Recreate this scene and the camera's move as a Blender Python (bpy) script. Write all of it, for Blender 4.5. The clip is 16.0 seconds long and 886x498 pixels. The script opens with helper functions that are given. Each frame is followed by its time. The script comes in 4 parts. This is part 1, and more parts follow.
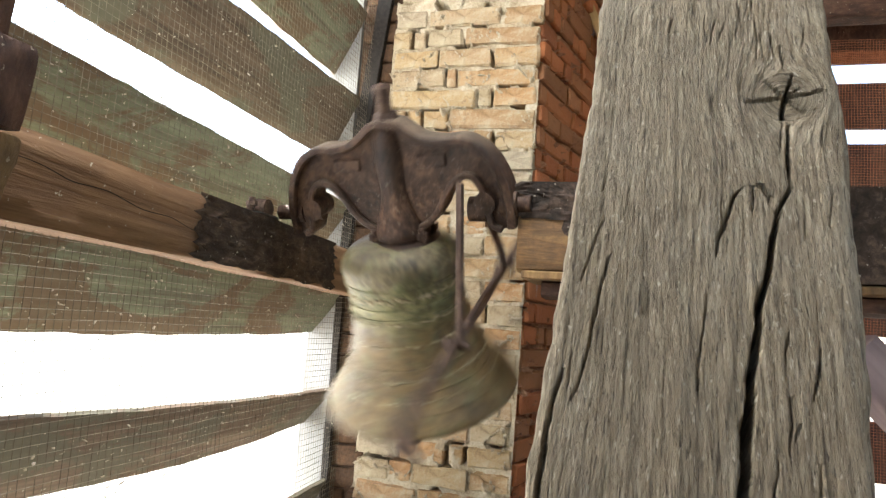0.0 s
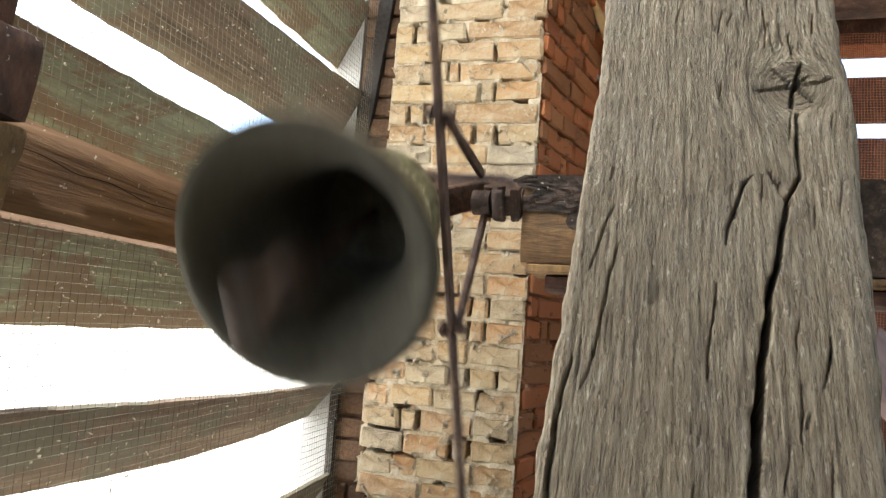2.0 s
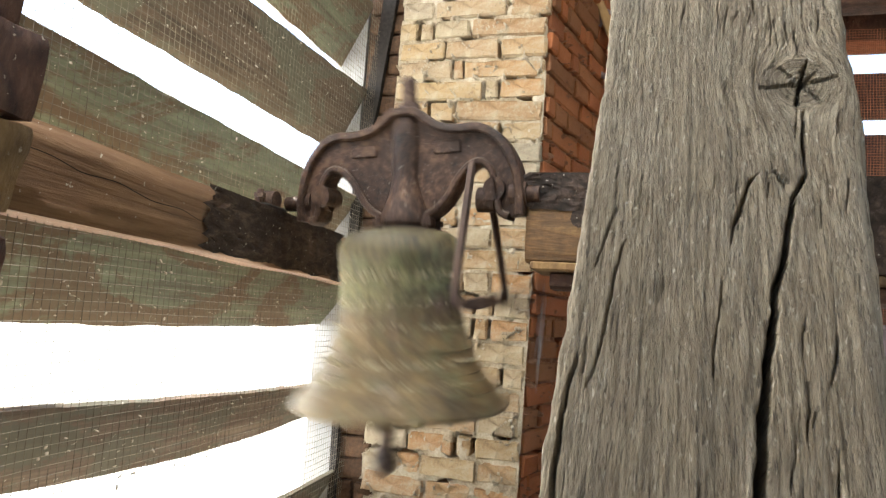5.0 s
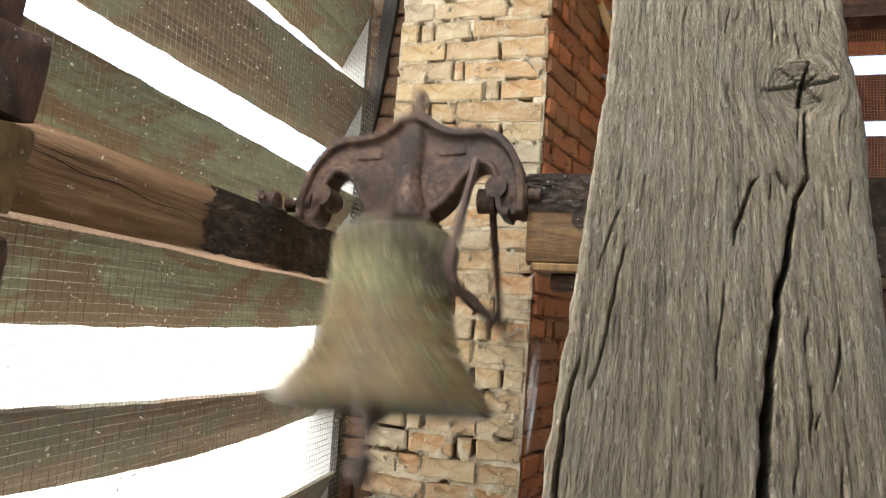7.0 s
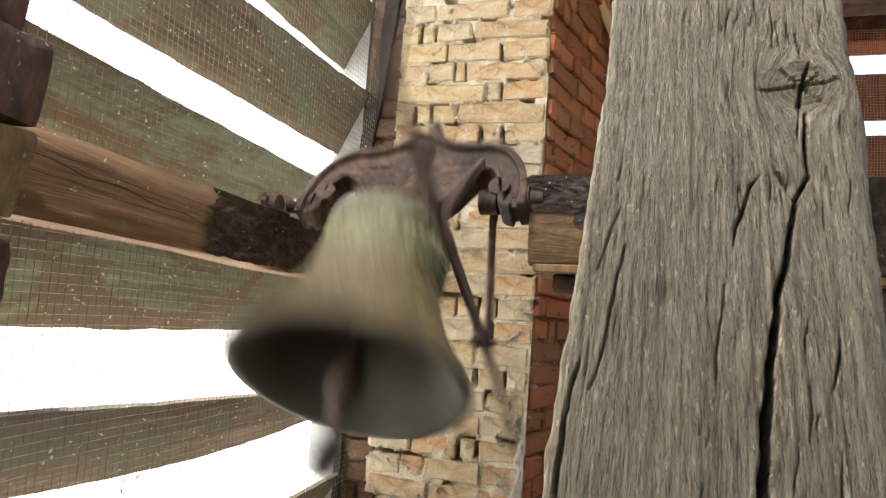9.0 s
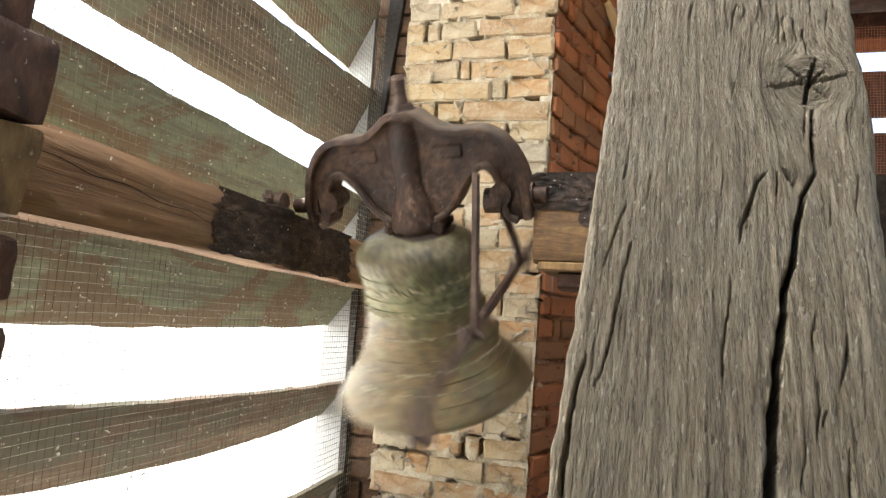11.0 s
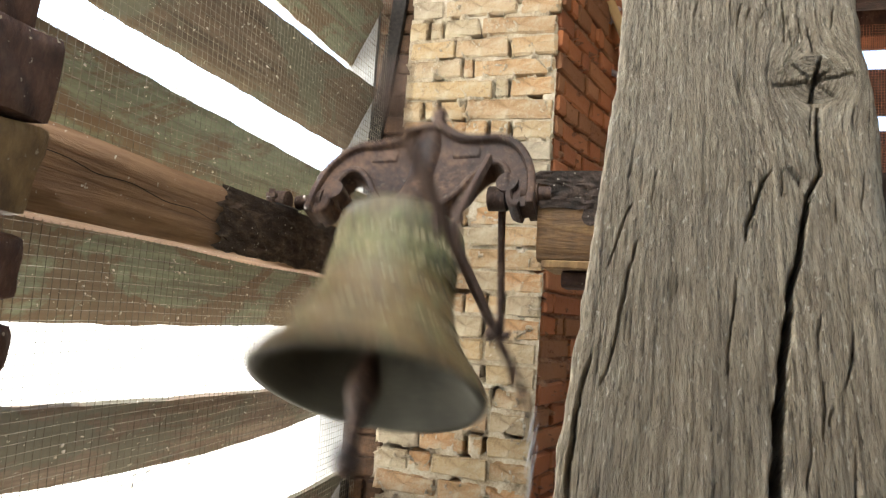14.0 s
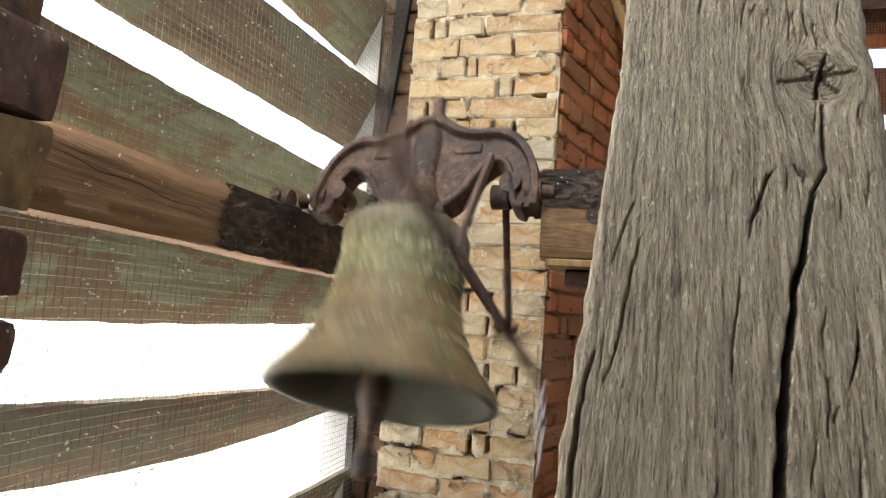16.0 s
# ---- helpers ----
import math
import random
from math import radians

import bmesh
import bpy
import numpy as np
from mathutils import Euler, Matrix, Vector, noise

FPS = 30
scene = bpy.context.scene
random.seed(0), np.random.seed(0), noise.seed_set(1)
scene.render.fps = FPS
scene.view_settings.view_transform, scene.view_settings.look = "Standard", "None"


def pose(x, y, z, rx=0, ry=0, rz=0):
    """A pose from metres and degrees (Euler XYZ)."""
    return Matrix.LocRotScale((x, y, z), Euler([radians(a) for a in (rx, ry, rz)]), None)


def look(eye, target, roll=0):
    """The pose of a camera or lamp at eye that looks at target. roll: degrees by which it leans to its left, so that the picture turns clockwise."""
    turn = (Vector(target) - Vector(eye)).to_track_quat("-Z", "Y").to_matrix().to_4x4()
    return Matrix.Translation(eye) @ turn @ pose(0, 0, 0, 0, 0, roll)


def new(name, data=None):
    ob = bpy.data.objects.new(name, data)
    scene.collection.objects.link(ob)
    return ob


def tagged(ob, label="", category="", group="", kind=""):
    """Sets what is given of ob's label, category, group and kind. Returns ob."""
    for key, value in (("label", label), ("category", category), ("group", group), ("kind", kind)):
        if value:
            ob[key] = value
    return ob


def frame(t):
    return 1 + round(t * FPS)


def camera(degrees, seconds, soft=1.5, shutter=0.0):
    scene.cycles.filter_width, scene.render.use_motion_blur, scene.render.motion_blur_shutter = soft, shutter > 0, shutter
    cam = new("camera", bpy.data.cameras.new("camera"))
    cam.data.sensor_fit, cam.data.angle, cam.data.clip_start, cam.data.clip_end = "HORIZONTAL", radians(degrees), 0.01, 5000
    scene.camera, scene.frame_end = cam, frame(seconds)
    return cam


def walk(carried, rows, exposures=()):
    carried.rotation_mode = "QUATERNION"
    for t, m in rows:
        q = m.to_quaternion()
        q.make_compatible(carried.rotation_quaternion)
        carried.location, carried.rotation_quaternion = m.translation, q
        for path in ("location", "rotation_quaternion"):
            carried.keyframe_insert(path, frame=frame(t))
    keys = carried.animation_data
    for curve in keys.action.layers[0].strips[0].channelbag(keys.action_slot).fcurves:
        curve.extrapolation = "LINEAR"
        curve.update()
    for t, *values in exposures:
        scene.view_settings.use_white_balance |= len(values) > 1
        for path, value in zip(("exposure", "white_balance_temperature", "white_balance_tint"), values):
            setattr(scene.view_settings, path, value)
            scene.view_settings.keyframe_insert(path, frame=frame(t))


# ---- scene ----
cam = camera(67.2, 16.0, soft=1.35, shutter=0.9)
PATH = [
    (0, pose(0.0035, -0.0010, 1.5038, 96.180, -3.964, 15.536)),
    (0.5, pose(0.0004, -0.0007, 1.5019, 96.153, -3.974, 15.327)),
    (1, pose(0.0000, 0.0000, 1.5000, 96.124, -3.906, 15.365)),
    (1.5, pose(-0.0011, 0.0002, 1.4989, 95.967, -4.100, 15.477)),
    (2, pose(-0.0020, -0.0004, 1.4975, 95.860, -3.913, 15.657)),
    (2.5, pose(-0.0024, -0.0007, 1.4984, 95.693, -3.878, 15.764)),
    (3, pose(-0.0029, -0.0002, 1.4992, 95.723, -3.883, 15.820)),
    (3.5, pose(-0.0026, -0.0005, 1.4982, 95.697, -3.804, 15.973)),
    (4, pose(-0.0033, -0.0010, 1.4977, 95.621, -3.926, 15.934)),
    (6.5, pose(-0.0024, -0.0022, 1.4994, 95.598, -3.788, 16.113)),
    (7, pose(-0.0046, -0.0024, 1.4991, 95.675, -3.869, 16.015)),
    (7.5, pose(-0.0037, -0.0026, 1.4998, 95.583, -3.700, 16.238)),
    (8, pose(-0.0011, -0.0027, 1.5009, 95.643, -3.736, 16.374)),
    (8.5, pose(-0.0017, -0.0030, 1.4999, 95.793, -3.689, 16.306)),
    (9, pose(-0.0018, -0.0028, 1.4993, 95.769, -3.686, 16.307)),
    (11.5, pose(-0.0036, -0.0031, 1.4979, 95.531, -3.705, 16.735)),
    (12, pose(-0.0046, -0.0041, 1.4984, 95.433, -3.734, 16.706)),
    (12.5, pose(-0.0039, -0.0045, 1.5006, 95.382, -3.739, 16.776)),
    (13, pose(-0.0041, -0.0044, 1.4992, 95.460, -3.732, 16.793)),
    (13.5, pose(-0.0046, -0.0044, 1.4983, 95.495, -3.779, 16.824)),
    (14, pose(-0.0048, -0.0042, 1.4984, 95.432, -3.741, 16.889)),
    (14.5, pose(-0.0055, -0.0047, 1.4988, 95.357, -3.793, 16.960)),
    (15, pose(-0.0063, -0.0045, 1.4976, 95.458, -3.877, 16.991)),
    (15.5, pose(-0.0051, -0.0044, 1.4976, 95.369, -3.854, 17.125)),
    (16, pose(-0.0042, -0.0027, 1.4961, 95.384, -3.802, 17.215)),
]
walk(cam, PATH, exposures=[(0.0, 2.8, 6500, 10), (16.0, 2.8, 6500, 10)])

# ---------------------------------------------------------------- light
world = bpy.data.worlds.new("sky")
scene.world = world
world.use_nodes = True
sky = world.node_tree.nodes.new("ShaderNodeTexSky")
sky.sky_type, sky.sun_disc = "NISHITA", False
sky.sun_elevation, sky.sun_rotation = radians(50), radians(281)
world.node_tree.links.new(sky.outputs[0], world.node_tree.nodes["Background"].inputs[0])
world.node_tree.nodes["Background"].inputs[1].default_value = 0.15

sun_data = bpy.data.lights.new("sun", "SUN")
sun_data.energy, sun_data.angle, sun_data.color = 4.0, radians(0.5), (1.0, 0.95, 0.88)
sun = new("sun", sun_data)
sun.matrix_basis = look((-12.0, 2.4, 14.6), (0, 0, 0))


def window_light(name, place, target, width, height, watts):
    """Area lamp in an opening: sky light at louvres and back, added fill elsewhere."""
    data = bpy.data.lights.new(name, "AREA")
    data.shape, data.size, data.size_y, data.energy = "RECTANGLE", width, height, watts
    data.color = (1.0, 0.98, 0.95)
    ob = new(name, data)
    ob.matrix_basis = look(place, target)
    return ob


window_light("window_light_back", (-0.4, -2.05, 2.7), (-0.4, 2.0, 1.6), 1.1, 0.7, 0.8)
# added fill from behind left; no such window is seen
window_light("window_light_west", (-1.10, -0.75, 2.35), (-0.45, 1.7, 1.7), 0.9, 0.7, 1.2)
# added overhead fill for the brace; no opening above is seen
window_light("window_light_hatch", (-0.8, 0.55, 3.42), (-0.4, 0.80, 1.6), 0.9, 0.8, 15.5)
window_light("window_light_louvres", (-1.25, 1.15, 1.75), (0.5, 1.15, 1.70), 2.6, 2.4, 29)
# weak added fill; no window is seen to the east
window_light("window_light_east", (2.10, 0.9, 2.35), (-0.9, 1.3, 1.7), 1.3, 0.8, 0.8)

# ---------------------------------------------------------------- helpers of this scene


def part(name, bm, material, parent=None, label="", smooth=None, kind=""):
    """Link a bmesh as one mesh object, under parent where one is given."""
    data = bpy.data.meshes.new(name)
    if smooth is not None:
        for face in bm.faces:
            face.smooth = True
    bm.to_mesh(data)
    bm.free()
    if smooth is not None and smooth < 180:
        data.set_sharp_from_angle(angle=radians(smooth))
    data.materials.append(material)
    ob = new(name, data)
    if parent is not None:
        ob.parent = parent
    return tagged(ob, label, "", "", kind)


def empty(name, m=None):
    ob = new(name)
    ob.empty_display_size = 0.05
    if m is not None:
        ob.matrix_basis = m
    return ob


def box(bm, x0, x1, y0, y1, z0, z1, bevel=0.0, segments=1):
    """A box between limits, its edges bevelled."""
    made = bmesh.ops.create_cube(bm, size=1)
    verts = made["verts"]
    for v in verts:
        v.co = Vector(((x0 + x1) / 2 + v.co.x * (x1 - x0), (y0 + y1) / 2 + v.co.y * (y1 - y0), (z0 + z1) / 2 + v.co.z * (z1 - z0)))
    if bevel:
        edges = list({e for v in verts for e in v.link_edges})
        bmesh.ops.bevel(bm, geom=edges, offset=bevel, segments=segments, affect="EDGES", profile=0.6)
    return bm


def tube(bm, a, b, ra, rb=None, sides=16):
    """A round bar from a to b."""
    a, b = Vector(a), Vector(b)
    rb = ra if rb is None else rb
    turn = (b - a).to_track_quat("Z", "Y").to_matrix().to_4x4()
    bmesh.ops.create_cone(bm, cap_ends=True, segments=sides, radius1=ra, radius2=rb, depth=(b - a).length,
                          matrix=Matrix.Translation((a + b) / 2) @ turn)
    return bm


def flat_bar(bm, a, b, wide, thick, side=(1, 0, 0), bevel=0.002):
    """A flat bar from a to b; thick along side, wide across it."""
    a, b, s = Vector(a), Vector(b), Vector(side).normalized()
    along = (b - a).normalized()
    s = (s - along * s.dot(along)).normalized()
    up = along.cross(s)
    m = Matrix((s, up, along)).transposed().to_4x4()
    m.translation = (a + b) / 2
    made = bmesh.ops.create_cube(bm, size=1)
    verts = made["verts"]
    for v in verts:
        v.co = Vector((v.co.x * thick, v.co.y * wide, v.co.z * (b - a).length))
    edges = list({e for v in verts for e in v.link_edges})
    got = bmesh.ops.bevel(bm, geom=edges, offset=bevel, segments=1, affect="EDGES")
    done = set(got["verts"]) | {v for v in verts if v.is_valid}
    for v in done:
        v.co = m @ v.co
    return bm


def lathe(bm, profile, sides=64):
    """Turn a profile of (radius, height) about the z axis."""
    rings = []
    for r, z in profile:
        rings.append([bm.verts.new((r * math.cos(2 * math.pi * k / sides), r * math.sin(2 * math.pi * k / sides), z)) for k in range(sides)])
    for low, high in zip(rings, rings[1:]):
        for k in range(sides):
            bm.faces.new((low[k], low[(k + 1) % sides], high[(k + 1) % sides], high[k]))
    return rings


def spline(points, steps=6):
    """A smooth line through points (Catmull-Rom)."""
    pts = [Vector(p) for p in points]
    pts = [pts[0]] + pts + [pts[-1]]
    out = []
    for i in range(1, len(pts) - 2):
        p0, p1, p2, p3 = pts[i - 1], pts[i], pts[i + 1], pts[i + 2]
        for k in range(steps):
            t = k / steps
            out.append(0.5 * (2 * p1 + (p2 - p0) * t + (2 * p0 - 5 * p1 + 4 * p2 - p3) * t * t + (3 * p1 - p0 - 3 * p2 + p3) * t ** 3))
    out.append(pts[-2])
    return out


def ring(bm, centre, normal, radius, thick, sides=20, tube_sides=8, stretch=1.0):
    """A round or oval link."""
    turn = Vector(normal).to_track_quat("Z", "Y").to_matrix()
    loops = []
    for k in range(sides):
        a = 2 * math.pi * k / sides
        loop = []
        for j in range(tube_sides):
            b = 2 * math.pi * j / tube_sides
            q = Vector(((radius + thick * math.cos(b)) * math.cos(a), stretch * (radius + thick * math.cos(b)) * math.sin(a), thick * math.sin(b)))
            loop.append(bm.verts.new(Vector(centre) + turn @ q))
        loops.append(loop)
    for k in range(sides):
        n = loops[(k + 1) % sides]
        for j in range(tube_sides):
            bm.faces.new((loops[k][j], n[j], n[(j + 1) % tube_sides], loops[k][(j + 1) % tube_sides]))


# ---------------------------------------------------------------- materials


class Mat:
    """A small builder of node materials in object space."""

    def __init__(self, name, roughness=0.8, metallic=0.0, space="Object"):
        self.m = bpy.data.materials.new(name)
        self.m.use_nodes = True
        self.t = self.m.node_tree
        self.b = self.t.nodes["Principled BSDF"]
        self.b.inputs["Roughness"].default_value = roughness
        self.b.inputs["Metallic"].default_value = metallic
        self.coords = self.t.nodes.new("ShaderNodeTexCoord").outputs[space]

    def link(self, a, b):
        self.t.links.new(a, b)

    def mapped(self, scale=(1, 1, 1), turn=(0, 0, 0)):
        n = self.t.nodes.new("ShaderNodeMapping")
        n.inputs["Scale"].default_value = scale
        n.inputs["Rotation"].default_value = turn
        self.link(self.coords, n.inputs[0])
        return n.outputs[0]

    def noise(self, scale, detail=6, rough=0.6, at=None, distort=0.0):
        n = self.t.nodes.new("ShaderNodeTexNoise")
        n.inputs["Scale"].default_value, n.inputs["Detail"].default_value = scale, detail
        n.inputs["Roughness"].default_value, n.inputs["Distortion"].default_value = rough, distort
        self.link(at if at is not None else self.coords, n.inputs["Vector"])
        return n.outputs[0]

    def voronoi(self, scale, at=None, feature="F1"):
        n = self.t.nodes.new("ShaderNodeTexVoronoi")
        n.feature = feature
        n.inputs["Scale"].default_value = scale
        self.link(at if at is not None else self.coords, n.inputs["Vector"])
        return n.outputs[0]

    def ramp(self, fac, *stops):
        n = self.t.nodes.new("ShaderNodeValToRGB")
        e = n.color_ramp.elements
        while len(e) < len(stops):
            e.new(0.5)
        for k, (p, col) in enumerate(stops):
            e[k].position = p
            e[k].color = (col, col, col, 1) if isinstance(col, (int, float)) else (*col, 1)
        self.link(fac, n.inputs[0])
        return n.outputs[0]

    def mix(self, fac, a, b, how="MIX"):
        n = self.t.nodes.new("ShaderNodeMix")
        n.data_type, n.blend_type = "RGBA", how
        for value, slot in ((fac, 0), (a, 6), (b, 7)):
            if isinstance(value, (int, float)):
                n.inputs[slot].default_value = value
            elif isinstance(value, tuple):
                n.inputs[slot].default_value = (*value, 1)
            else:
                self.link(value, n.inputs[slot])
        return n.outputs[2]

    def math(self, how, a, b=0.5):
        n = self.t.nodes.new("ShaderNodeMath")
        n.operation = how
        for value, slot in ((a, 0), (b, 1)):
            if isinstance(value, (int, float)):
                n.inputs[slot].default_value = value
            else:
                self.link(value, n.inputs[slot])
        return n.outputs[0]

    def axis(self, which):
        n = self.t.nodes.new("ShaderNodeSeparateXYZ")
        self.link(self.coords, n.inputs[0])
        return n.outputs[which]

    def random(self):
        return self.t.nodes.new("ShaderNodeObjectInfo").outputs["Random"]

    def colour(self, c):
        if isinstance(c, tuple):
            self.b.inputs["Base Color"].default_value = (*c, 1)
        else:
            self.link(c, self.b.inputs["Base Color"])
        return self

    def rough(self, r):
        self.link(r, self.b.inputs["Roughness"])
        return self

    def bump(self, *heights, distance=0.004, strength=0.7):
        normal = None
        for h, d in heights:
            n = self.t.nodes.new("ShaderNodeBump")
            n.inputs["Strength"].default_value, n.inputs["Distance"].default_value = strength, d
            self.link(h, n.inputs["Height"])
            if normal is not None:
                self.link(normal, n.inputs["Normal"])
            normal = n.outputs[0]
        self.link(normal, self.b.inputs["Normal"])
        return self


def wood(name, dark, mid, light, along=2, grain=60.0, stretch=0.06, rough=0.85, relief=0.0015, specks=None, blotch=None, spot=3.0, crisp=False):
    """Timber with its grain along one axis of the object."""
    w = Mat(name, rough)
    s = [1.0, 1.0, 1.0]
    s[along] = stretch
    g = w.mapped(tuple(s))
    fine = w.noise(grain, 8, 0.7, g, 0.4)
    coarse = w.noise(grain * 0.22, 5, 0.6, g, 0.8)
    loose = [1.0, 1.0, 1.0]
    loose[along] = 0.45 if crisp else 1.0
    stain = w.noise(spot, 7, 0.68, w.mapped(tuple(loose)), 0.6 if crisp else 0.0)
    both = w.mix(0.45, fine, coarse)
    col = w.ramp(both, (0.33, dark), (0.5, mid), (0.68, light))
    col = w.mix(w.ramp(stain, (0.47, 0.0), (0.53, 0.9)) if crisp else w.ramp(stain, (0.42, 0.0), (0.62, 0.85)), col, w.mix(0.85 if crisp else 0.6, col, dark if blotch is None else blotch))
    if specks:
        dots = w.ramp(w.noise(95, 2, 0.5), (0.7, 0.0), (0.74, 1.0))
        col = w.mix(dots, col, specks)
    w.colour(col)
    w.bump((coarse, relief * 2.5), (fine, relief))
    return w.m


def make_materials():
    mats = {}
    mats["beam"] = wood("brown_beam", (0.0528, 0.0258, 0.0101), (0.185, 0.101, 0.0454), (0.282, 0.172, 0.0882), 2, 70, 0.06, 0.8, 0.003, (0.42, 0.38, 0.3), (0.13, 0.07, 0.035), 7.0)
    mats["stub"] = wood("pale_beam", (0.0297, 0.0156, 0.006), (0.182, 0.0962, 0.0324), (0.365, 0.215, 0.078), 2, 60, 0.16, 0.75, 0.006, None, (0.0189, 0.0117, 0.0072), 15)
    mats["tar"] = wood("blackened_wood", (0.007, 0.005, 0.004), (0.04, 0.027, 0.019), (0.15, 0.10, 0.072), 1, 60, 0.35, 0.7, 0.005, (0.3, 0.27, 0.22))
    mats["slat"] = wood("green_slat", (0.045, 0.036, 0.022), (0.13, 0.14, 0.088), (0.225, 0.25, 0.165), 1, 48, 0.06, 0.85, 0.0022, (0.42, 0.4, 0.3),
                        (0.115, 0.066, 0.034), 6.5, True)
    mats["dark_slat"] = wood("brown_slat", (0.036, 0.024, 0.016), (0.12, 0.082, 0.053), (0.205, 0.155, 0.11), 1, 48, 0.06, 0.85, 0.0022, (0.4, 0.37, 0.3), (0.095, 0.098, 0.066), 6.0, True)
    mats["rafter"] = wood("yellow_rafter", (0.16, 0.09, 0.03), (0.36, 0.22, 0.08), (0.5, 0.34, 0.15), 2, 50, 0.06, 0.7, 0.001)
    mats["rust_wood"] = wood("red_brown_timber", (0.02, 0.01, 0.006), (0.09, 0.042, 0.026), (0.19, 0.11, 0.07), 2, 60, 0.4, 0.8, 0.004, (0.3, 0.25, 0.18), (0.02, 0.012, 0.01), 14)
    mats["ochre_wood"] = wood("ochre_timber", (0.08, 0.045, 0.02), (0.2, 0.125, 0.05), (0.3, 0.2, 0.09), 2, 60, 0.4, 0.8, 0.004, (0.3, 0.25, 0.18), (0.05, 0.03, 0.02), 14)

    mats["shim"] = wood("yellow_shim", (0.07, 0.036, 0.012), (0.22, 0.125, 0.045), (0.34, 0.21, 0.085), 0, 70, 0.1, 0.8, 0.003, None, (0.05, 0.028, 0.012), 20)
    mats["mauve_wood"] = wood("mauve_timber", (0.13, 0.09, 0.085), (0.22, 0.165, 0.165), (0.29, 0.23, 0.22), 2, 40, 0.06, 0.7, 0.0006)

    w = Mat("old_brick", 0.92)
    r = w.random()
    base = w.ramp(r, (0.0, (0.238, 0.132, 0.0578)), (0.22, (0.315, 0.212, 0.0978)), (0.42, (0.264, 0.212, 0.132)), (0.6, (0.315, 0.166, 0.0638)), (0.8, (0.315, 0.204, 0.0978)), (1.0, (0.23, 0.204, 0.153)))
    n1, n2 = w.noise(9, 6, 0.65), w.noise(60, 6, 0.7)
    col = w.mix(w.ramp(n1, (0.42, 0.0), (0.72, 0.75)), base, (0.409, 0.339, 0.226))
    lime = w.noise(26, 6, 0.72)
    col = w.mix(w.ramp(lime, (0.48, 0.0), (0.66, 0.6)), col, (0.4, 0.348, 0.244))
    grime = w.noise(19, 6, 0.7)
    col = w.mix(w.ramp(grime, (0.34, 0.75), (0.46, 0.0)), col, (0.13, 0.09, 0.05))
    col = w.mix(w.ramp(n2, (0.30, 0.7), (0.43, 0.0)), col, w.mix(0.65, col, (0.07, 0.04, 0.022)))
    w.colour(col).bump((n1, 0.008), (lime, 0.006), (n2, 0.006), strength=1.0)
    mats["brick"] = w.m

    w = Mat("red_brick", 0.92)
    r = w.random()
    base = w.ramp(r, (0.0, (0.231, 0.0785, 0.0306)), (0.4, (0.365, 0.125, 0.0438)), (0.7, (0.276, 0.122, 0.051)), (1.0, (0.211, 0.0918, 0.0388)))
    n1, n2 = w.noise(11, 6, 0.65), w.noise(70, 6, 0.7)
    col = w.mix(w.ramp(n2, (0.3, 0.5), (0.48, 0.0)), base, w.mix(0.6, base, (0.05, 0.022, 0.012)))
    w.colour(col).bump((n1, 0.014), (n2, 0.004), strength=0.9)
    mats["red_brick"] = w.m

    w = Mat("red_dust_mortar", 0.95)
    n1, n2 = w.noise(16, 6, 0.65), w.noise(80, 6, 0.7)
    w.colour(w.ramp(w.mix(0.5, n1, n2), (0.34, (0.06, 0.025, 0.014)), (0.5, (0.22, 0.095, 0.045)), (0.66, (0.36, 0.2, 0.11)))).bump((n1, 0.015), (n2, 0.005), strength=0.9)
    mats["red_dust"] = w.m

    # the corner's shade is put into this dark brown brick colour
    w = Mat("shaded_brick", 0.95)
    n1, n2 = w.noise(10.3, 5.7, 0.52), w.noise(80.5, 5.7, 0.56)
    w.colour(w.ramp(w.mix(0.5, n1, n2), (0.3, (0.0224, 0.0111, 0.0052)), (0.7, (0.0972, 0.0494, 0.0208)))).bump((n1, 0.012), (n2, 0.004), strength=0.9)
    mats["shade_brick"] = w.m

    w = Mat("lime_mortar", 0.95)
    n1, n2 = w.noise(14, 6, 0.6), w.noise(120, 5, 0.7)
    w.colour(w.ramp(w.mix(0.4, n1, n2), (0.34, (0.145, 0.106, 0.0612)), (0.48, (0.306, 0.251, 0.17)), (0.64, (0.459, 0.404, 0.306)))).bump((n1, 0.006), (n2, 0.003))
    mats["mortar"] = w.m

    w = Mat("bell_bronze", 0.6, 0.1)
    z = w.axis(2)
    n1, n2, n3 = w.noise(7, 6, 0.65), w.noise(55, 6, 0.7), w.noise(26, 3, 0.5)
    tan = w.ramp(w.mix(0.5, n1, n2), (0.36, (0.0293, 0.0176, 0.0059)), (0.48, (0.0958, 0.0621, 0.0201)), (0.62, (0.193, 0.128, 0.0484)))
    moss = w.ramp(w.mix(0.5, n1, n2), (0.38, (0.0282, 0.0258, 0.0101)), (0.48, (0.0924, 0.086, 0.0331)), (0.60, (0.226, 0.203, 0.09)))
    dull = w.ramp(w.mix(0.5, n1, n2), (0.37, (0.0329, 0.0258, 0.0115)), (0.48, (0.0924, 0.074, 0.0346)), (0.62, (0.179, 0.144, 0.0706)))
    wavy = w.math("ADD", w.math("MULTIPLY", z, -2.0), w.math("MULTIPLY", n3, 0.12))
    col = w.mix(w.ramp(wavy, (0.33, 0.0), (0.40, 1.0)), dull, moss)
    col = w.mix(w.ramp(wavy, (0.54, 0.0), (0.62, 1.0)), col, tan)
    green = w.ramp(n3, (0.50, 0.0), (0.68, 0.4))
    col = w.mix(green, col, (0.115, 0.14, 0.065))
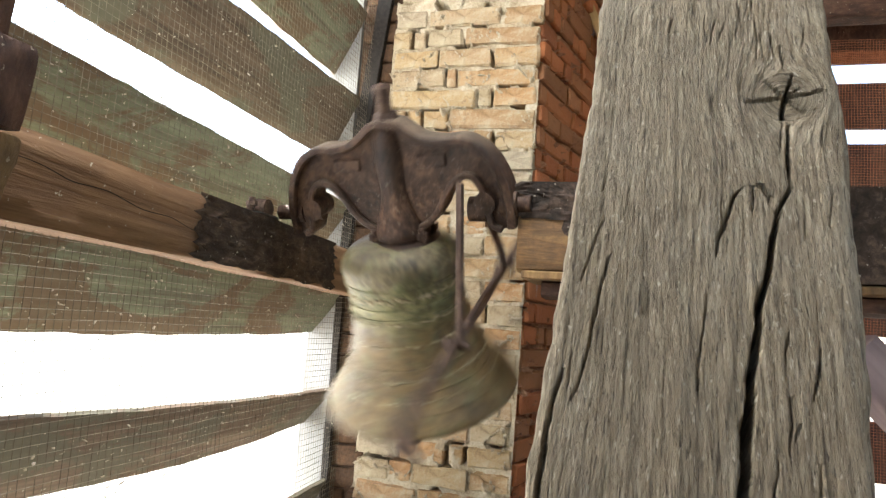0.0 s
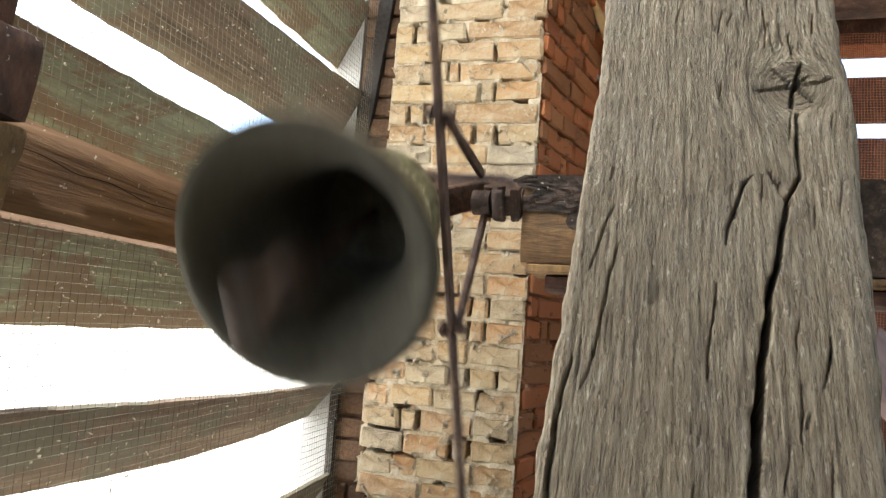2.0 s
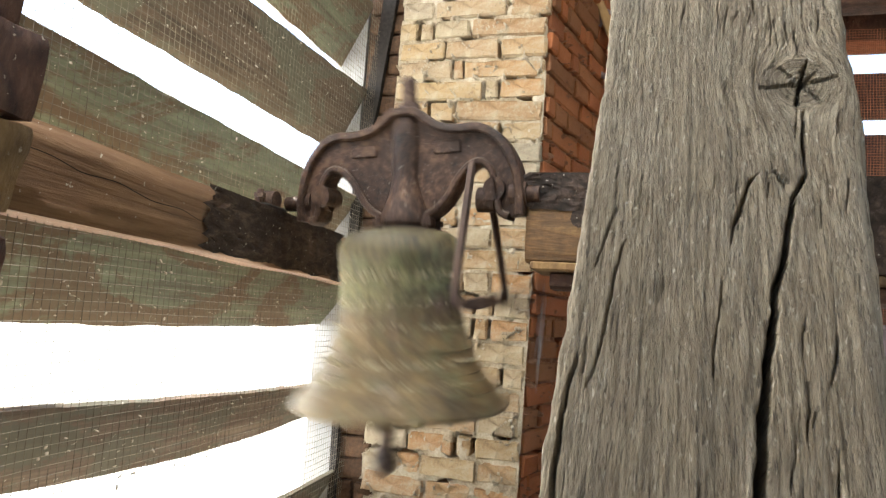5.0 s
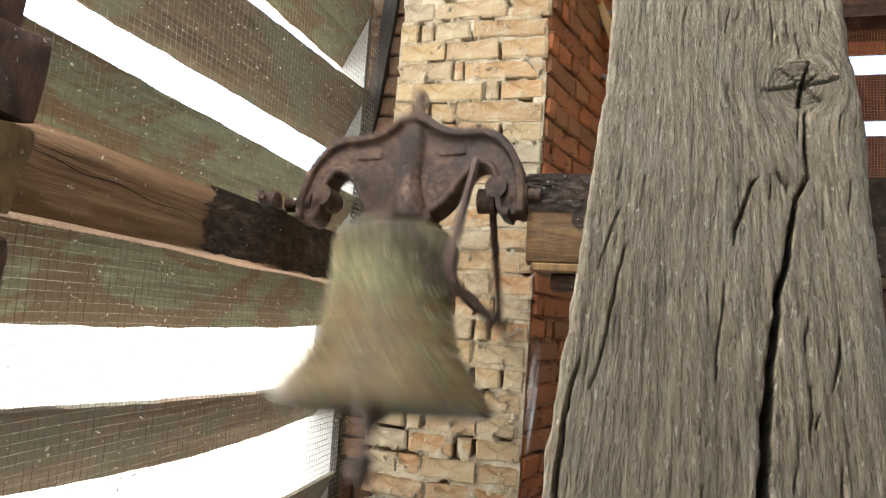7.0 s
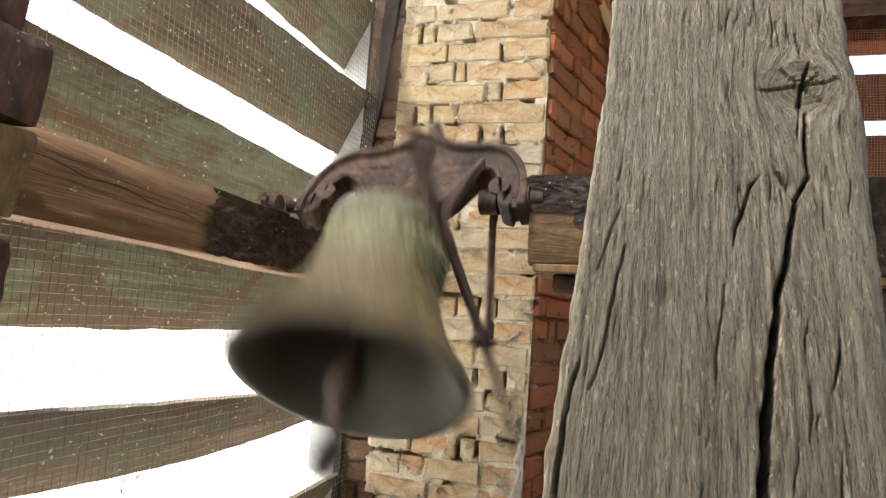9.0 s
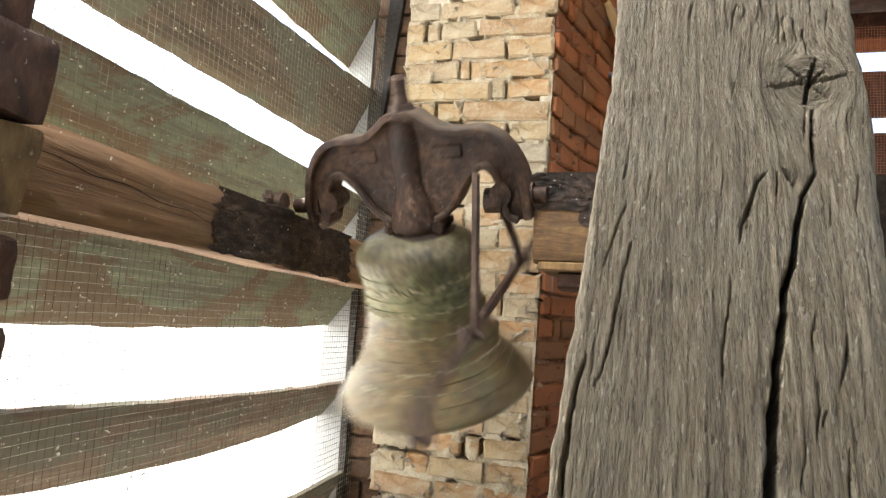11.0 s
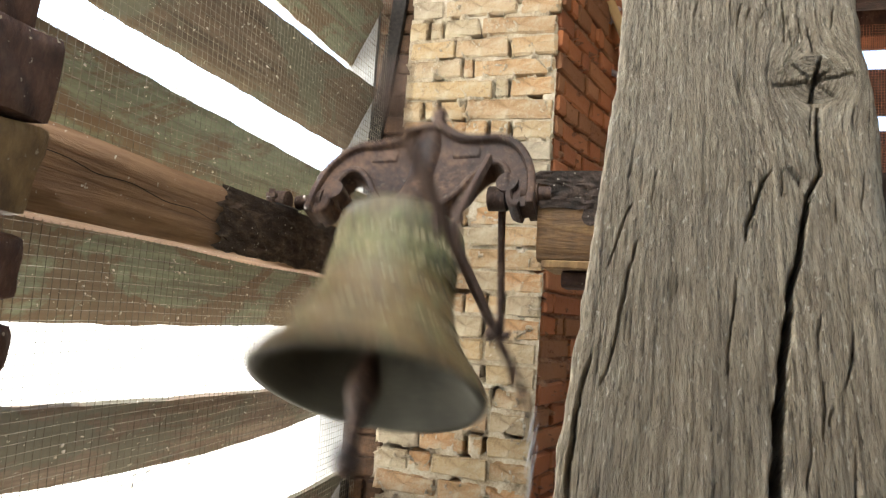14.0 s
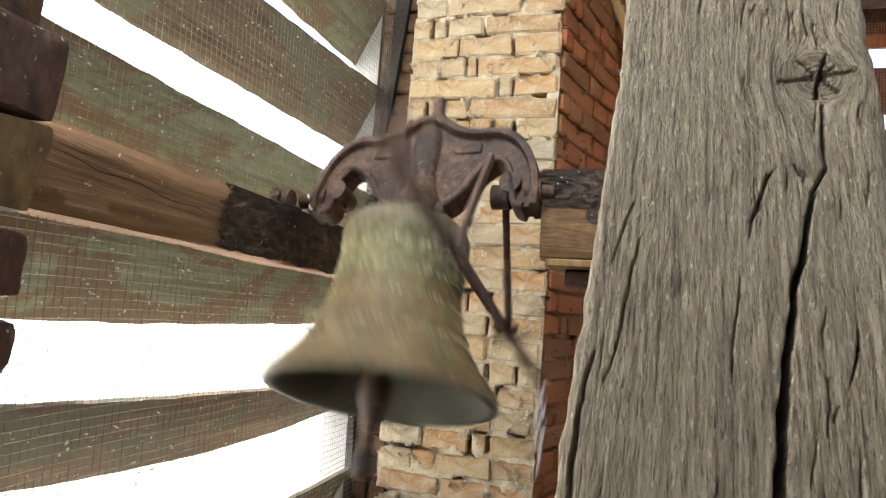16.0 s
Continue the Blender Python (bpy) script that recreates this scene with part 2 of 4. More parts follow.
    pale = w.ramp(w.noise(60, 5, 0.65), (0.60, 0.0), (0.70, 0.3))
    col = w.mix(pale, col, (0.42, 0.36, 0.22))
    soot = w.ramp(w.noise(12, 5, 0.7), (0.54, 0.0), (0.72, 0.45))
    col = w.mix(soot, col, (0.055, 0.045, 0.03))
    w.colour(col).bump((n3, 0.008), (n2, 0.004), strength=1.0)
    w.rough(w.ramp(n1, (0.3, 0.42), (0.7, 0.68)))
    mats["bronze"] = w.m

    w = Mat("pale_bronze", 0.7, 0.1)
    n2 = w.noise(70, 5, 0.7)
    w.colour(w.ramp(n2, (0.37, (0.07, 0.055, 0.028)), (0.5, (0.25, 0.21, 0.12)), (0.63, (0.44, 0.38, 0.25)))).bump((n2, 0.002))
    mats["frieze"] = w.m

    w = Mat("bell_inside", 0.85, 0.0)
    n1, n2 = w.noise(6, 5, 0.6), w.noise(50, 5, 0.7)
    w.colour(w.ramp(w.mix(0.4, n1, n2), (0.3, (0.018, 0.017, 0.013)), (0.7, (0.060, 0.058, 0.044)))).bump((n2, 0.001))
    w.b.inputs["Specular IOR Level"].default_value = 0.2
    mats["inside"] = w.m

    for key, title in (("iron", "rusty_cast_iron"), ("pale_top_iron", "pale_topped_cast_iron")):
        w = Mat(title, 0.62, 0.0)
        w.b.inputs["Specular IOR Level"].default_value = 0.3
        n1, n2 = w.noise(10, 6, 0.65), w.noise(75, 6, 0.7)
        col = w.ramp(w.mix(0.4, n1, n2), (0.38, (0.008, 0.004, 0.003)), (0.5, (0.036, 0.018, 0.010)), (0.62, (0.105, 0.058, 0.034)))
        facing = w.t.nodes.new("ShaderNodeTexCoord")
        dots = w.ramp(w.noise(60 if key == "pale_top_iron" else 120, 6, 0.75), (0.60, 0.0), (0.74, 0.6))
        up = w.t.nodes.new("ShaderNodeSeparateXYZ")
        w.link(facing.outputs["Normal"], up.inputs[0])
        # faces that point up in object space get a paler colour
        upward = w.math("MULTIPLY", w.ramp(up.outputs[2], (0.45, 0.0), (0.95, 0.6)), w.ramp(n1, (0.35, 0.25), (0.65, 1.0)))
        col = w.mix(upward, col, (0.25, 0.205, 0.15)) if key == "pale_top_iron" else col
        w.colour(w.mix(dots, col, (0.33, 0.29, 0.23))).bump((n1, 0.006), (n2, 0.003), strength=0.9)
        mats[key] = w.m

    w = Mat("rusty_bar", 0.75, 0.2)
    n1, n2 = w.noise(20, 6, 0.65), w.noise(120, 5, 0.7)
    w.colour(w.ramp(w.mix(0.4, n1, n2), (0.34, (0.016, 0.009, 0.006)), (0.5, (0.055, 0.03, 0.02)), (0.68, (0.17, 0.115, 0.08)))).bump((n2, 0.001))
    mats["bar"] = w.m

    w = Mat("black_grease", 0.7, 0.1)
    n2 = w.noise(60, 5, 0.7)
    w.colour(w.ramp(n2, (0.3, (0.006, 0.005, 0.004)), (0.7, (0.026, 0.021, 0.017)))).bump((n2, 0.001))
    mats["grease"] = w.m

    for key in ("tar", "grease"):
        mats[key].node_tree.nodes["Principled BSDF"].inputs["Specular IOR Level"].default_value = 0.2

    w = Mat("galvanised_steel", 0.35, 0.9)
    n2 = w.noise(80, 4, 0.6)
    w.colour(w.ramp(n2, (0.3, (0.2, 0.2, 0.2)), (0.7, (0.45, 0.45, 0.45))))
    mats["chain"] = w.m

    w = Mat("wire", 0.55, 0.5)
    n2 = w.noise(30, 3, 0.6)
    w.colour(w.ramp(n2, (0.3, (0.06, 0.05, 0.034)), (0.7, (0.23, 0.20, 0.145))))
    mats["wire"] = w.m

    w = Mat("red_net", 0.7)
    w.colour(w.ramp(w.noise(20, 3, 0.6), (0.3, (0.26, 0.08, 0.035)), (0.7, (0.42, 0.16, 0.07))))
    mats["red_net"] = w.m

    w = Mat("white_plaster", 0.95)
    n1, n2 = w.noise(5, 6, 0.65), w.noise(70, 5, 0.7)
    w.colour(w.ramp(n1, (0.3, (0.14, 0.14, 0.13)), (0.7, (0.25, 0.25, 0.24)))).bump((n2, 0.002))
    mats["plaster"] = w.m

    w = Mat("dusty_boards", 0.9)
    n1, n2 = w.noise(4, 6, 0.65), w.noise(60, 5, 0.7)
    w.colour(w.ramp(w.mix(0.4, n1, n2), (0.3, (0.05, 0.037, 0.025)), (0.7, (0.12, 0.095, 0.07)))).bump((n2, 0.002))
    mats["floor"] = w.m

    w = Mat("pale_ground", 0.95)
    n1, n2 = w.noise(0.2, 6, 0.65), w.noise(4, 5, 0.7)
    w.colour(w.ramp(w.mix(0.4, n1, n2), (0.3, (0.32, 0.31, 0.24)), (0.7, (0.55, 0.5, 0.4))))
    mats["ground"] = w.m

    w = Mat("weathered_oak", 0.9, 0.0, "UV")
    fine = w.noise(1.0, 5, 0.65, w.mapped((640, 90, 1)), 0.6)
    mid = w.noise(1.0, 6, 0.68, w.mapped((260, 26, 1)), 0.7)
    wide = w.noise(1.0, 4, 0.6, w.mapped((40, 7, 1)))
    blot = w.noise(1.0, 5, 0.6, w.mapped((14, 9, 1)))
    hair = w.noise(1.0, 4, 0.6, w.mapped((430, 34, 1)), 0.5)
    col = w.ramp(mid, (0.32, (0.145, 0.113, 0.07)), (0.5, (0.305, 0.25, 0.166)), (0.68, (0.45, 0.384, 0.27)))
    col = w.mix(w.ramp(wide, (0.38, 0.5), (0.56, 0.0)), col, w.mix(0.6, col, (0.15, 0.118, 0.08)))
    col = w.mix(w.ramp(blot, (0.5, 0.0), (0.72, 0.5)), col, w.mix(0.6, col, (0.40, 0.37, 0.30)))
    col = w.mix(w.ramp(hair, (0.33, 0.8), (0.42, 0.0)), col, (0.045, 0.033, 0.02))
    col = w.mix(w.ramp(fine, (0.34, 0.7), (0.43, 0.0)), col, (0.05, 0.038, 0.024))
    flecks = w.ramp(w.noise(1.0, 3, 0.6, w.mapped((330, 75, 1)), 0.6), (0.61, 0.0), (0.69, 0.8))
    col = w.mix(flecks, col, (0.56, 0.50, 0.38))
    w.colour(col).bump((mid, 0.009), (hair, 0.009), (fine, 0.006), strength=1.0)
    mats["oak"] = w.m

    w = Mat("droppings", 0.9)
    w.colour(w.ramp(w.noise(90, 3, 0.6), (0.3, (0.273, 0.234, 0.163)), (0.7, (0.442, 0.403, 0.325))))
    mats["droppings"] = w.m
    return mats


M = make_materials()

# ---------------------------------------------------------------- the room
BRICK_Y = 2.10       # face of the brick pier
LOUVRE_X = -0.94     # inner plane of the louvred wall
LOUVRE_OUT = -1.048  # outer edge of its boards
PIER_X1 = -0.316
JAMB_END = (-0.16, 2.70)


def structure(name, bm, material, label, category, parent=None):
    return tagged(part(name, bm, material, parent, label), label, category, "", "structure")


structure("ground", box(bmesh.new(), -2500, 2500, -2500, 2500, -12.5, -12.0), M["ground"], "sunlit pale ground far below the tower", "ground")
structure("floor", box(bmesh.new(), -1.6, 2.4, -2.1, 3.6, -0.1, 0.0), M["floor"], "dusty worn timber floor of the bell chamber", "floor")
# the hatch is added so that light falls from above
bm = bmesh.new()
box(bm, -1.6, -1.3, -2.1, 3.6, 3.4, 3.5)
box(bm, -0.3, 2.4, -2.1, 3.6, 3.4, 3.5)
box(bm, -1.3, -0.3, -2.1, 0.1, 3.4, 3.5)
box(bm, -1.3, -0.3, 1.0, 3.6, 3.4, 3.5)
structure("ceiling", bm, M["floor"], "unseen dark boarded ceiling with a hatch added to let light in", "ceiling")


# widths of the bricks in centimetres, course by course from the top, and where the courses lie
BOND = ("12 26 14", "7 6 14 28", "16 18 15", "20 3 28", "31 5 15", "7 6 9 30", "13 9 8 7 14", "16 19 16", "14 21 16", "15 19 18", "26 12 14", "12 25 14", "22 30",
        "13 16 9 13", "13 14 7 6 12", "11 11 11 5 13", "10 15 12 18", "13 14 6 9 7", "9 15 15 13", "13 6 18 14", "14 16 6 15", "11 8 18 13", "22 16 14", "14 26 12")
COURSE_TOP = [1.645 + 0.0712 * (13 - k) if k <= 13 else 1.645 - 0.0742 * (k - 13) for k in range(len(BOND) + 1)]


def pier_course(k):
    """Middle height, height and ends of one course of the pier, and the width of each of its bricks."""
    top, low = COURSE_TOP[k], COURSE_TOP[k + 1]
    z = (top + low) / 2
    x0, x1 = -0.832 - 0.012 * (1.9 - z), -0.318 - 0.016 * (1.9 - z) + 0.007 * noise.noise(Vector((k * 3.7, 1.5, 2.5)))
    sizes = [float(w) for w in BOND[k].split()]
    return z, top - low, x0, [w * (x1 - x0) / sum(sizes) for w in sizes]


def open_joints():
    """Joints that have lost their mortar, on either side of the small bricks."""
    found = []
    for k in range(len(BOND)):
        z, _, u, sizes = pier_course(k)
        for i, wide in enumerate(sizes):
            small = wide < 0.075 or (i + 1 < len(sizes) and sizes[i + 1] < 0.075)
            u += wide
            if small and i + 1 < len(sizes):
                found.append((u, z))
    return found


OPEN_JOINTS = open_joints()


def mortar_face(name, corner, across, up, nx, nz, outward, label):
    """A rough sheet of mortar in which the bricks are bedded."""
    bm = bmesh.new()
    grid = []
    for j in range(nz + 1):
        row = []
        for i in range(nx + 1):
            p = Vector(corner) + Vector(across) * i / nx + Vector(up) * j / nz
            p.x += 0.014 * (p.z - 1.9)
            lump = noise.noise(p * 22) * 0.006 + noise.noise(p * 60) * 0.003
            hole = noise.noise(p * 17 + Vector((3.7, 1.1, 8.2)))
            if hole > 0.22:
                lump -= min(0.045, (hole - 0.27) * 0.6)
            if "pier with" in label and any(abs(p.x - x) < 0.008 and abs(p.z - z) < 0.029 for x, z in OPEN_JOINTS):
                lump -= 0.05
            row.append(bm.verts.new(p + Vector(outward) * lump))
        grid.append(row)
    for j in range(nz):
        for i in range(nx):
            bm.faces.new((grid[j][i], grid[j][i + 1], grid[j + 1][i + 1], grid[j + 1][i]))
    ob = part(name, bm, M["red_dust"] if "orange" in label else M["mortar"], None, label, 180)
    return tagged(ob, label, "wall", "", "structure")


pier = mortar_face("wall_north", (-0.835, BRICK_Y - 0.001, 0.0), (0.518, 0, 0), (0, 0, 3.4), 90, 520, (0, -1, 0), "old yellow brick pier with ragged lime mortar joints")
jamb_way = Vector((JAMB_END[0] - PIER_X1, JAMB_END[1] - BRICK_Y, 0))
jamb_out = Vector((jamb_way.y, -jamb_way.x, 0)).normalized()
jamb = mortar_face("wall_jamb", (PIER_X1 - 0.010, BRICK_Y + 0.010, 0.0), jamb_way, (0, 0, 3.4), 70, 420, jamb_out, "splayed side of the brick pier in orange red brick")
corner = structure("wall_corner", box(bmesh.new(), -0.955, -0.80, BRICK_Y + 0.022, BRICK_Y + 0.3, 0.0, 3.4), M["shade_brick"], "brickwork set back in the corner, its shade put into the colour", "wall")
structure("wall_far", box(bmesh.new(), -0.22, 0.62, 2.70, 2.95, 0.0, 3.4), M["red_brick"], "shaded brick wall behind the splayed niche", "wall")
# the opening between these boxes is added for the west fill
bm = bmesh.new()
box(bm, -1.6, -1.14, -2.1, -1.3, 0.0, 3.4)
box(bm, -1.6, -1.14, -0.2, 0.0, 0.0, 3.4)
box(bm, -1.6, -1.14, -1.3, -0.2, 0.0, 1.9)
box(bm, -1.6, -1.14, -1.3, -0.2, 2.8, 3.4)
structure("wall_west", bm, M["mortar"], "unseen rough plastered wall with an opening added for light", "wall")
bm = bmesh.new()
box(bm, -1.6, -0.96, 0.0, 2.12, 0.0, 0.62)
structure("wall_west_sill", bm, M["mortar"], "masonry under the louvred opening", "wall")
bm = bmesh.new()
box(bm, -1.6, -0.96, 0.0, 2.12, 2.98, 3.4)
structure("wall_west_lintel", bm, M["mortar"], "masonry over the louvred opening", "wall")
structure("wall_reveal", box(bmesh.new(), -1.062, -0.957, 2.105, 2.45, 0.0, 3.4), M["plaster"], "grey limewashed reveal at the end of the louvres", "wall")
bm = bmesh.new()
box(bm, -1.6, 2.4, -2.3, -2.1, 0.0, 2.2)
box(bm, -1.6, 2.4, -2.3, -2.1, 3.1, 3.4)
box(bm, -1.6, -1.0, -2.3, -2.1, 2.2, 3.1)
box(bm, 0.3, 2.4, -2.3, -2.1, 2.2, 3.1)
structure("wall_south", bm, M["mortar"], "rough masonry wall with a wide opening", "wall")
# unseen wall, its opening added for the east fill
bm = bmesh.new()
box(bm, 2.2, 2.4, -2.1, 0.2, 0.0, 3.4)
box(bm, 2.2, 2.4, 1.6, 3.6, 0.0, 3.4)
box(bm, 2.2, 2.4, 0.2, 1.6, 0.0, 1.4)
box(bm, 2.2, 2.4, 0.2, 1.6, 2.8, 3.4)
structure("wall_east", bm, M["mortar"], "unseen rough masonry wall with an opening added for light", "wall")

# ---------------------------------------------------------------- louvres


def slat(y0, y1, inner, outer, thick, material, label, group, seed=0):
    """One sloping board, bowed and worn. inner, outer: height of the edge at y = 1.2, its slope and its bow."""
    bm = bmesh.new()
    n, m = 56, 8

    def height(edge, y):
        return edge[0] + edge[1] * (y - 1.2) + edge[2] * (y - 1.2) ** 2

    normal = Vector((inner[0] - outer[0], 0, LOUVRE_OUT - LOUVRE_X)).normalized()
    rows = {}
    for side in (0, 1):
        for i in range(n + 1):
            for j in range(m + 1):
                y, f = y0 + (y1 - y0) * i / n, j / m
                top, low = height(inner, y), height(outer, y)
                wear = 0.006 * noise.noise(Vector((seed * 7.1, y * 5, f * 2))) + 0.003 * noise.noise(Vector((seed, y * 21, f * 5)))
                edge = 0.010 * noise.noise(Vector((seed * 3.3, y * 9, 4))) + 0.009 * noise.noise(Vector((seed * 3.3, y * 31, 4))) if j in (0, m) else 0
                g = f + edge * 2
                p = Vector((LOUVRE_X + (LOUVRE_OUT - LOUVRE_X) * g, y, top + (low - top) * g)) + normal * (thick * (0.5 if side else -0.5) + wear * 0.5)
                rows[side, i, j] = bm.verts.new(p)
    for i in range(n):
        for j in range(m):
            bm.faces.new([rows[0, a, b] for a, b in ((i, j), (i, j + 1), (i + 1, j + 1), (i + 1, j))])
            bm.faces.new([rows[1, a, b] for a, b in ((i, j), (i + 1, j), (i + 1, j + 1), (i, j + 1))])
    for i in range(n):
        for j, flip in ((0, 1), (m, 0)):
            q = [rows[0, i, j], rows[0, i + 1, j], rows[1, i + 1, j], rows[1, i, j]]
            bm.faces.new(q[::-1] if flip else q)
    for j in range(m):
        for i in (0, n):
            bm.faces.new([rows[0, i, j], rows[0, i, j + 1], rows[1, i, j + 1], rows[1, i, j]])
    bmesh.ops.recalc_face_normals(bm, faces=bm.faces)
    ob = part("louvre_slat", bm, material, None, label, 40)
    return tagged(ob, label, "louvre slat", group)


BARE, GREEN = "sloping louvre board of bare grey brown wood", "sloping louvre board with flaking green paint"
for k, (inner, outer, paint) in enumerate((
        ((2.92, 0, 0), (2.69, 0, 0), "dark_slat"), ((2.575, 0, 0), (2.352, 0, 0), "slat"), ((2.222, 0.045, 0), (2.045, 0, 0), "dark_slat"),
        ((1.907, -0.029, 0), (1.725, 0, 0), "slat"), ((1.610, -0.030, 0.0), (1.431, -0.012, 0.02), "slat"),
        ((1.284, -0.052, 0.025), (1.122, -0.050, 0.075), "dark_slat"), ((0.940, 0.027, 0), (0.78, 0, 0), "dark_slat"), ((0.66, 0, 0), (0.48, 0, 0), "dark_slat"))):
    slat(0.02, 2.10, inner, outer, 0.011, M[paint], GREEN if paint == "slat" else BARE, "louvre boards of the west opening", k + 1)


def wire_net(name, y0, y1, z0, z1, pitch, thick, material, label, x):
    """Square wire netting, slack and wavy, in one mesh."""
    bm = bmesh.new()

    def place(y, z):
        return Vector((x + 0.010 * noise.noise(Vector((y * 2.3, z * 2.3, 3))) + 0.004 * noise.noise(Vector((y * 9, z * 9, 8))),
                       y + 0.005 * noise.noise(Vector((y * 4, z * 4, 1))), z + 0.006 * noise.noise(Vector((y * 3, z * 3, 6)))))

    def wire(points, a, b):
        last = None
        for p in points:
            now = [bm.verts.new(p + a * thick), bm.verts.new(p - a * thick * 0.5 + b * thick), bm.verts.new(p - a * thick * 0.5 - b * thick)]
            if last:
                for j in range(3):
                    bm.faces.new((last[j], last[(j + 1) % 3], now[(j + 1) % 3], now[j]))
            last = now

    for i in range(int((y1 - y0) / pitch) + 1):
        y = y0 + i * pitch
        wire([place(y, z0 + (z1 - z0) * j / 40) for j in range(41)], Vector((1, 0, 0)), Vector((0, 1, 0)))
    for i in range(int((z1 - z0) / pitch) + 1):
        z = z0 + i * pitch
        wire([place(y0 + (y1 - y0) * j / 40, z) for j in range(41)], Vector((1, 0, 0)), Vector((0, 0, 1)))
    ob = part(name, bm, material, None, label)
    return tagged(ob, label, "netting", "", "stuff")


wire_net("wire_netting", 0.30, 2.085, 0.75, 2.75, 0.0165, 0.0006, M["wire"], "square wire netting stretched over the louvres", -0.905)
bm = bmesh.new()
last = None
for k in range(61):
    z = 0.7 + 2.3 * k / 60
    left = -0.957 + 0.006 * noise.noise(Vector((z * 5, 2, 2))) + max(0.0, z - 2.0) * 0.105
    right = left + 0.024 + 0.026 * max(0.0, min(1.0, (z - 1.6) / 0.6)) + 0.005 * noise.noise(Vector((z * 7, 5, 2)))
    now = [bm.verts.new(p) for p in ((left, 2.082, z), (right, 2.082, z), (right, 2.104, z), (left, 2.104, z))]
    if last:
        for j in range(4):
            bm.faces.new((last[j], last[(j + 1) % 4], now[(j + 1) % 4], now[j]))
    else:
        bm.faces.new(now[::-1])
    last = now
bm.faces.new(last)
tagged(part("netting_batten", bm, M["grease"]), "dark tarred batten holding the edge of the netting", "batten")


def debris(name, count, seed, label):
    """Chips and droppings caught on the netting and the boards."""
    rng = random.Random(seed)
    bm = bmesh.new()
    for _ in range(count):
        y, z = rng.uniform(0.5, 2.02), rng.choice((rng.uniform(1.13, 1.28), rng.uniform(1.45, 1.60), rng.uniform(1.74, 1.92), rng.uniform(2.02, 2.24)))
        size = rng.choice((0.0007, 0.0009, 0.0011, 0.0014, 0.0018, 0.0030))
        m = pose(-0.902 + rng.uniform(-0.01, 0.006), y, z, rng.uniform(0, 180), rng.uniform(0, 180), 0) @ Matrix.Diagonal((0.5, rng.uniform(0.7, 2.2), 1, 1))
        bmesh.ops.create_icosphere(bm, subdivisions=1, radius=size, matrix=m)
    return tagged(part(name, bm, M["droppings"], None, label, 180), label, "debris", "", "stuff")


debris("debris", 800, 4, "cream chips and droppings caught on the netting")

# ---------------------------------------------------------------- bell frame timbers


def timber(name, a, b, wide, deep, material, label, category, side=(1, 0, 0), rough=0.006, seed=0, steps=60):
    """A hewn timber from a to b with uneven faces and rounded edges, its grain along its own z axis."""
    a, b = Vector(a), Vector(b)
    along = (b - a).normalized()
    s = Vector(side)
    s = (s - along * s.dot(along)).normalized()
    f = along.cross(s)
    m = Matrix((s, f, along)).transposed().to_4x4()
    m.translation = a
    bm = bmesh.new()
    length = (b - a).length
    outline = []
    k = 7
    for i in range(k):
        outline.append((-0.5 + i / k, -0.5))
    for i in range(k):
        outline.append((0.5, -0.5 + i / k))
    for i in range(k):
        outline.append((0.5 - i / k, 0.5))
    for i in range(k):
        outline.append((-0.5, 0.5 - i / k))
    rings = []
    for i in range(steps + 1):
        z = length * i / steps
        loop = []
        for u, v in outline:
            r = max(abs(u), abs(v))
            corner = 0.012 if abs(u) == abs(v) else 0.0
            p = Vector((u * wide, v * deep, z))
            inward = Vector((-math.copysign(1, u) * (abs(u) == r), -math.copysign(1, v) * (abs(v) == r), 0))
            w = rough * noise.noise(Vector((p.x * 6 + seed, p.y * 6, z * 3.0))) + rough * 0.45 * noise.noise(Vector((p.x * 25, p.y * 25 + seed, z * 6)))
            p += inward * (corner * (0.6 + 0.6 * noise.noise(Vector((u * 9, v * 9, z * 7 + seed)))) + w)
            loop.append(bm.verts.new(p))
        rings.append(loop)
    n = len(outline)
    for low, high in zip(rings, rings[1:]):
        for i in range(n):
            bm.faces.new((low[i], low[(i + 1) % n], high[(i + 1) % n], high[i]))
    bm.faces.new(rings[0][::-1])
    bm.faces.new(rings[-1])
    ob = part(name, bm, material, None, label, 50)
    ob.matrix_basis = m
    return tagged(ob, label, category)


# leaning brace close to the camera: its front face passes (0.06, 0.586, 1.616) and leans away upwards
lean = Vector((0.03, 0.585, 1.0)).normalized()


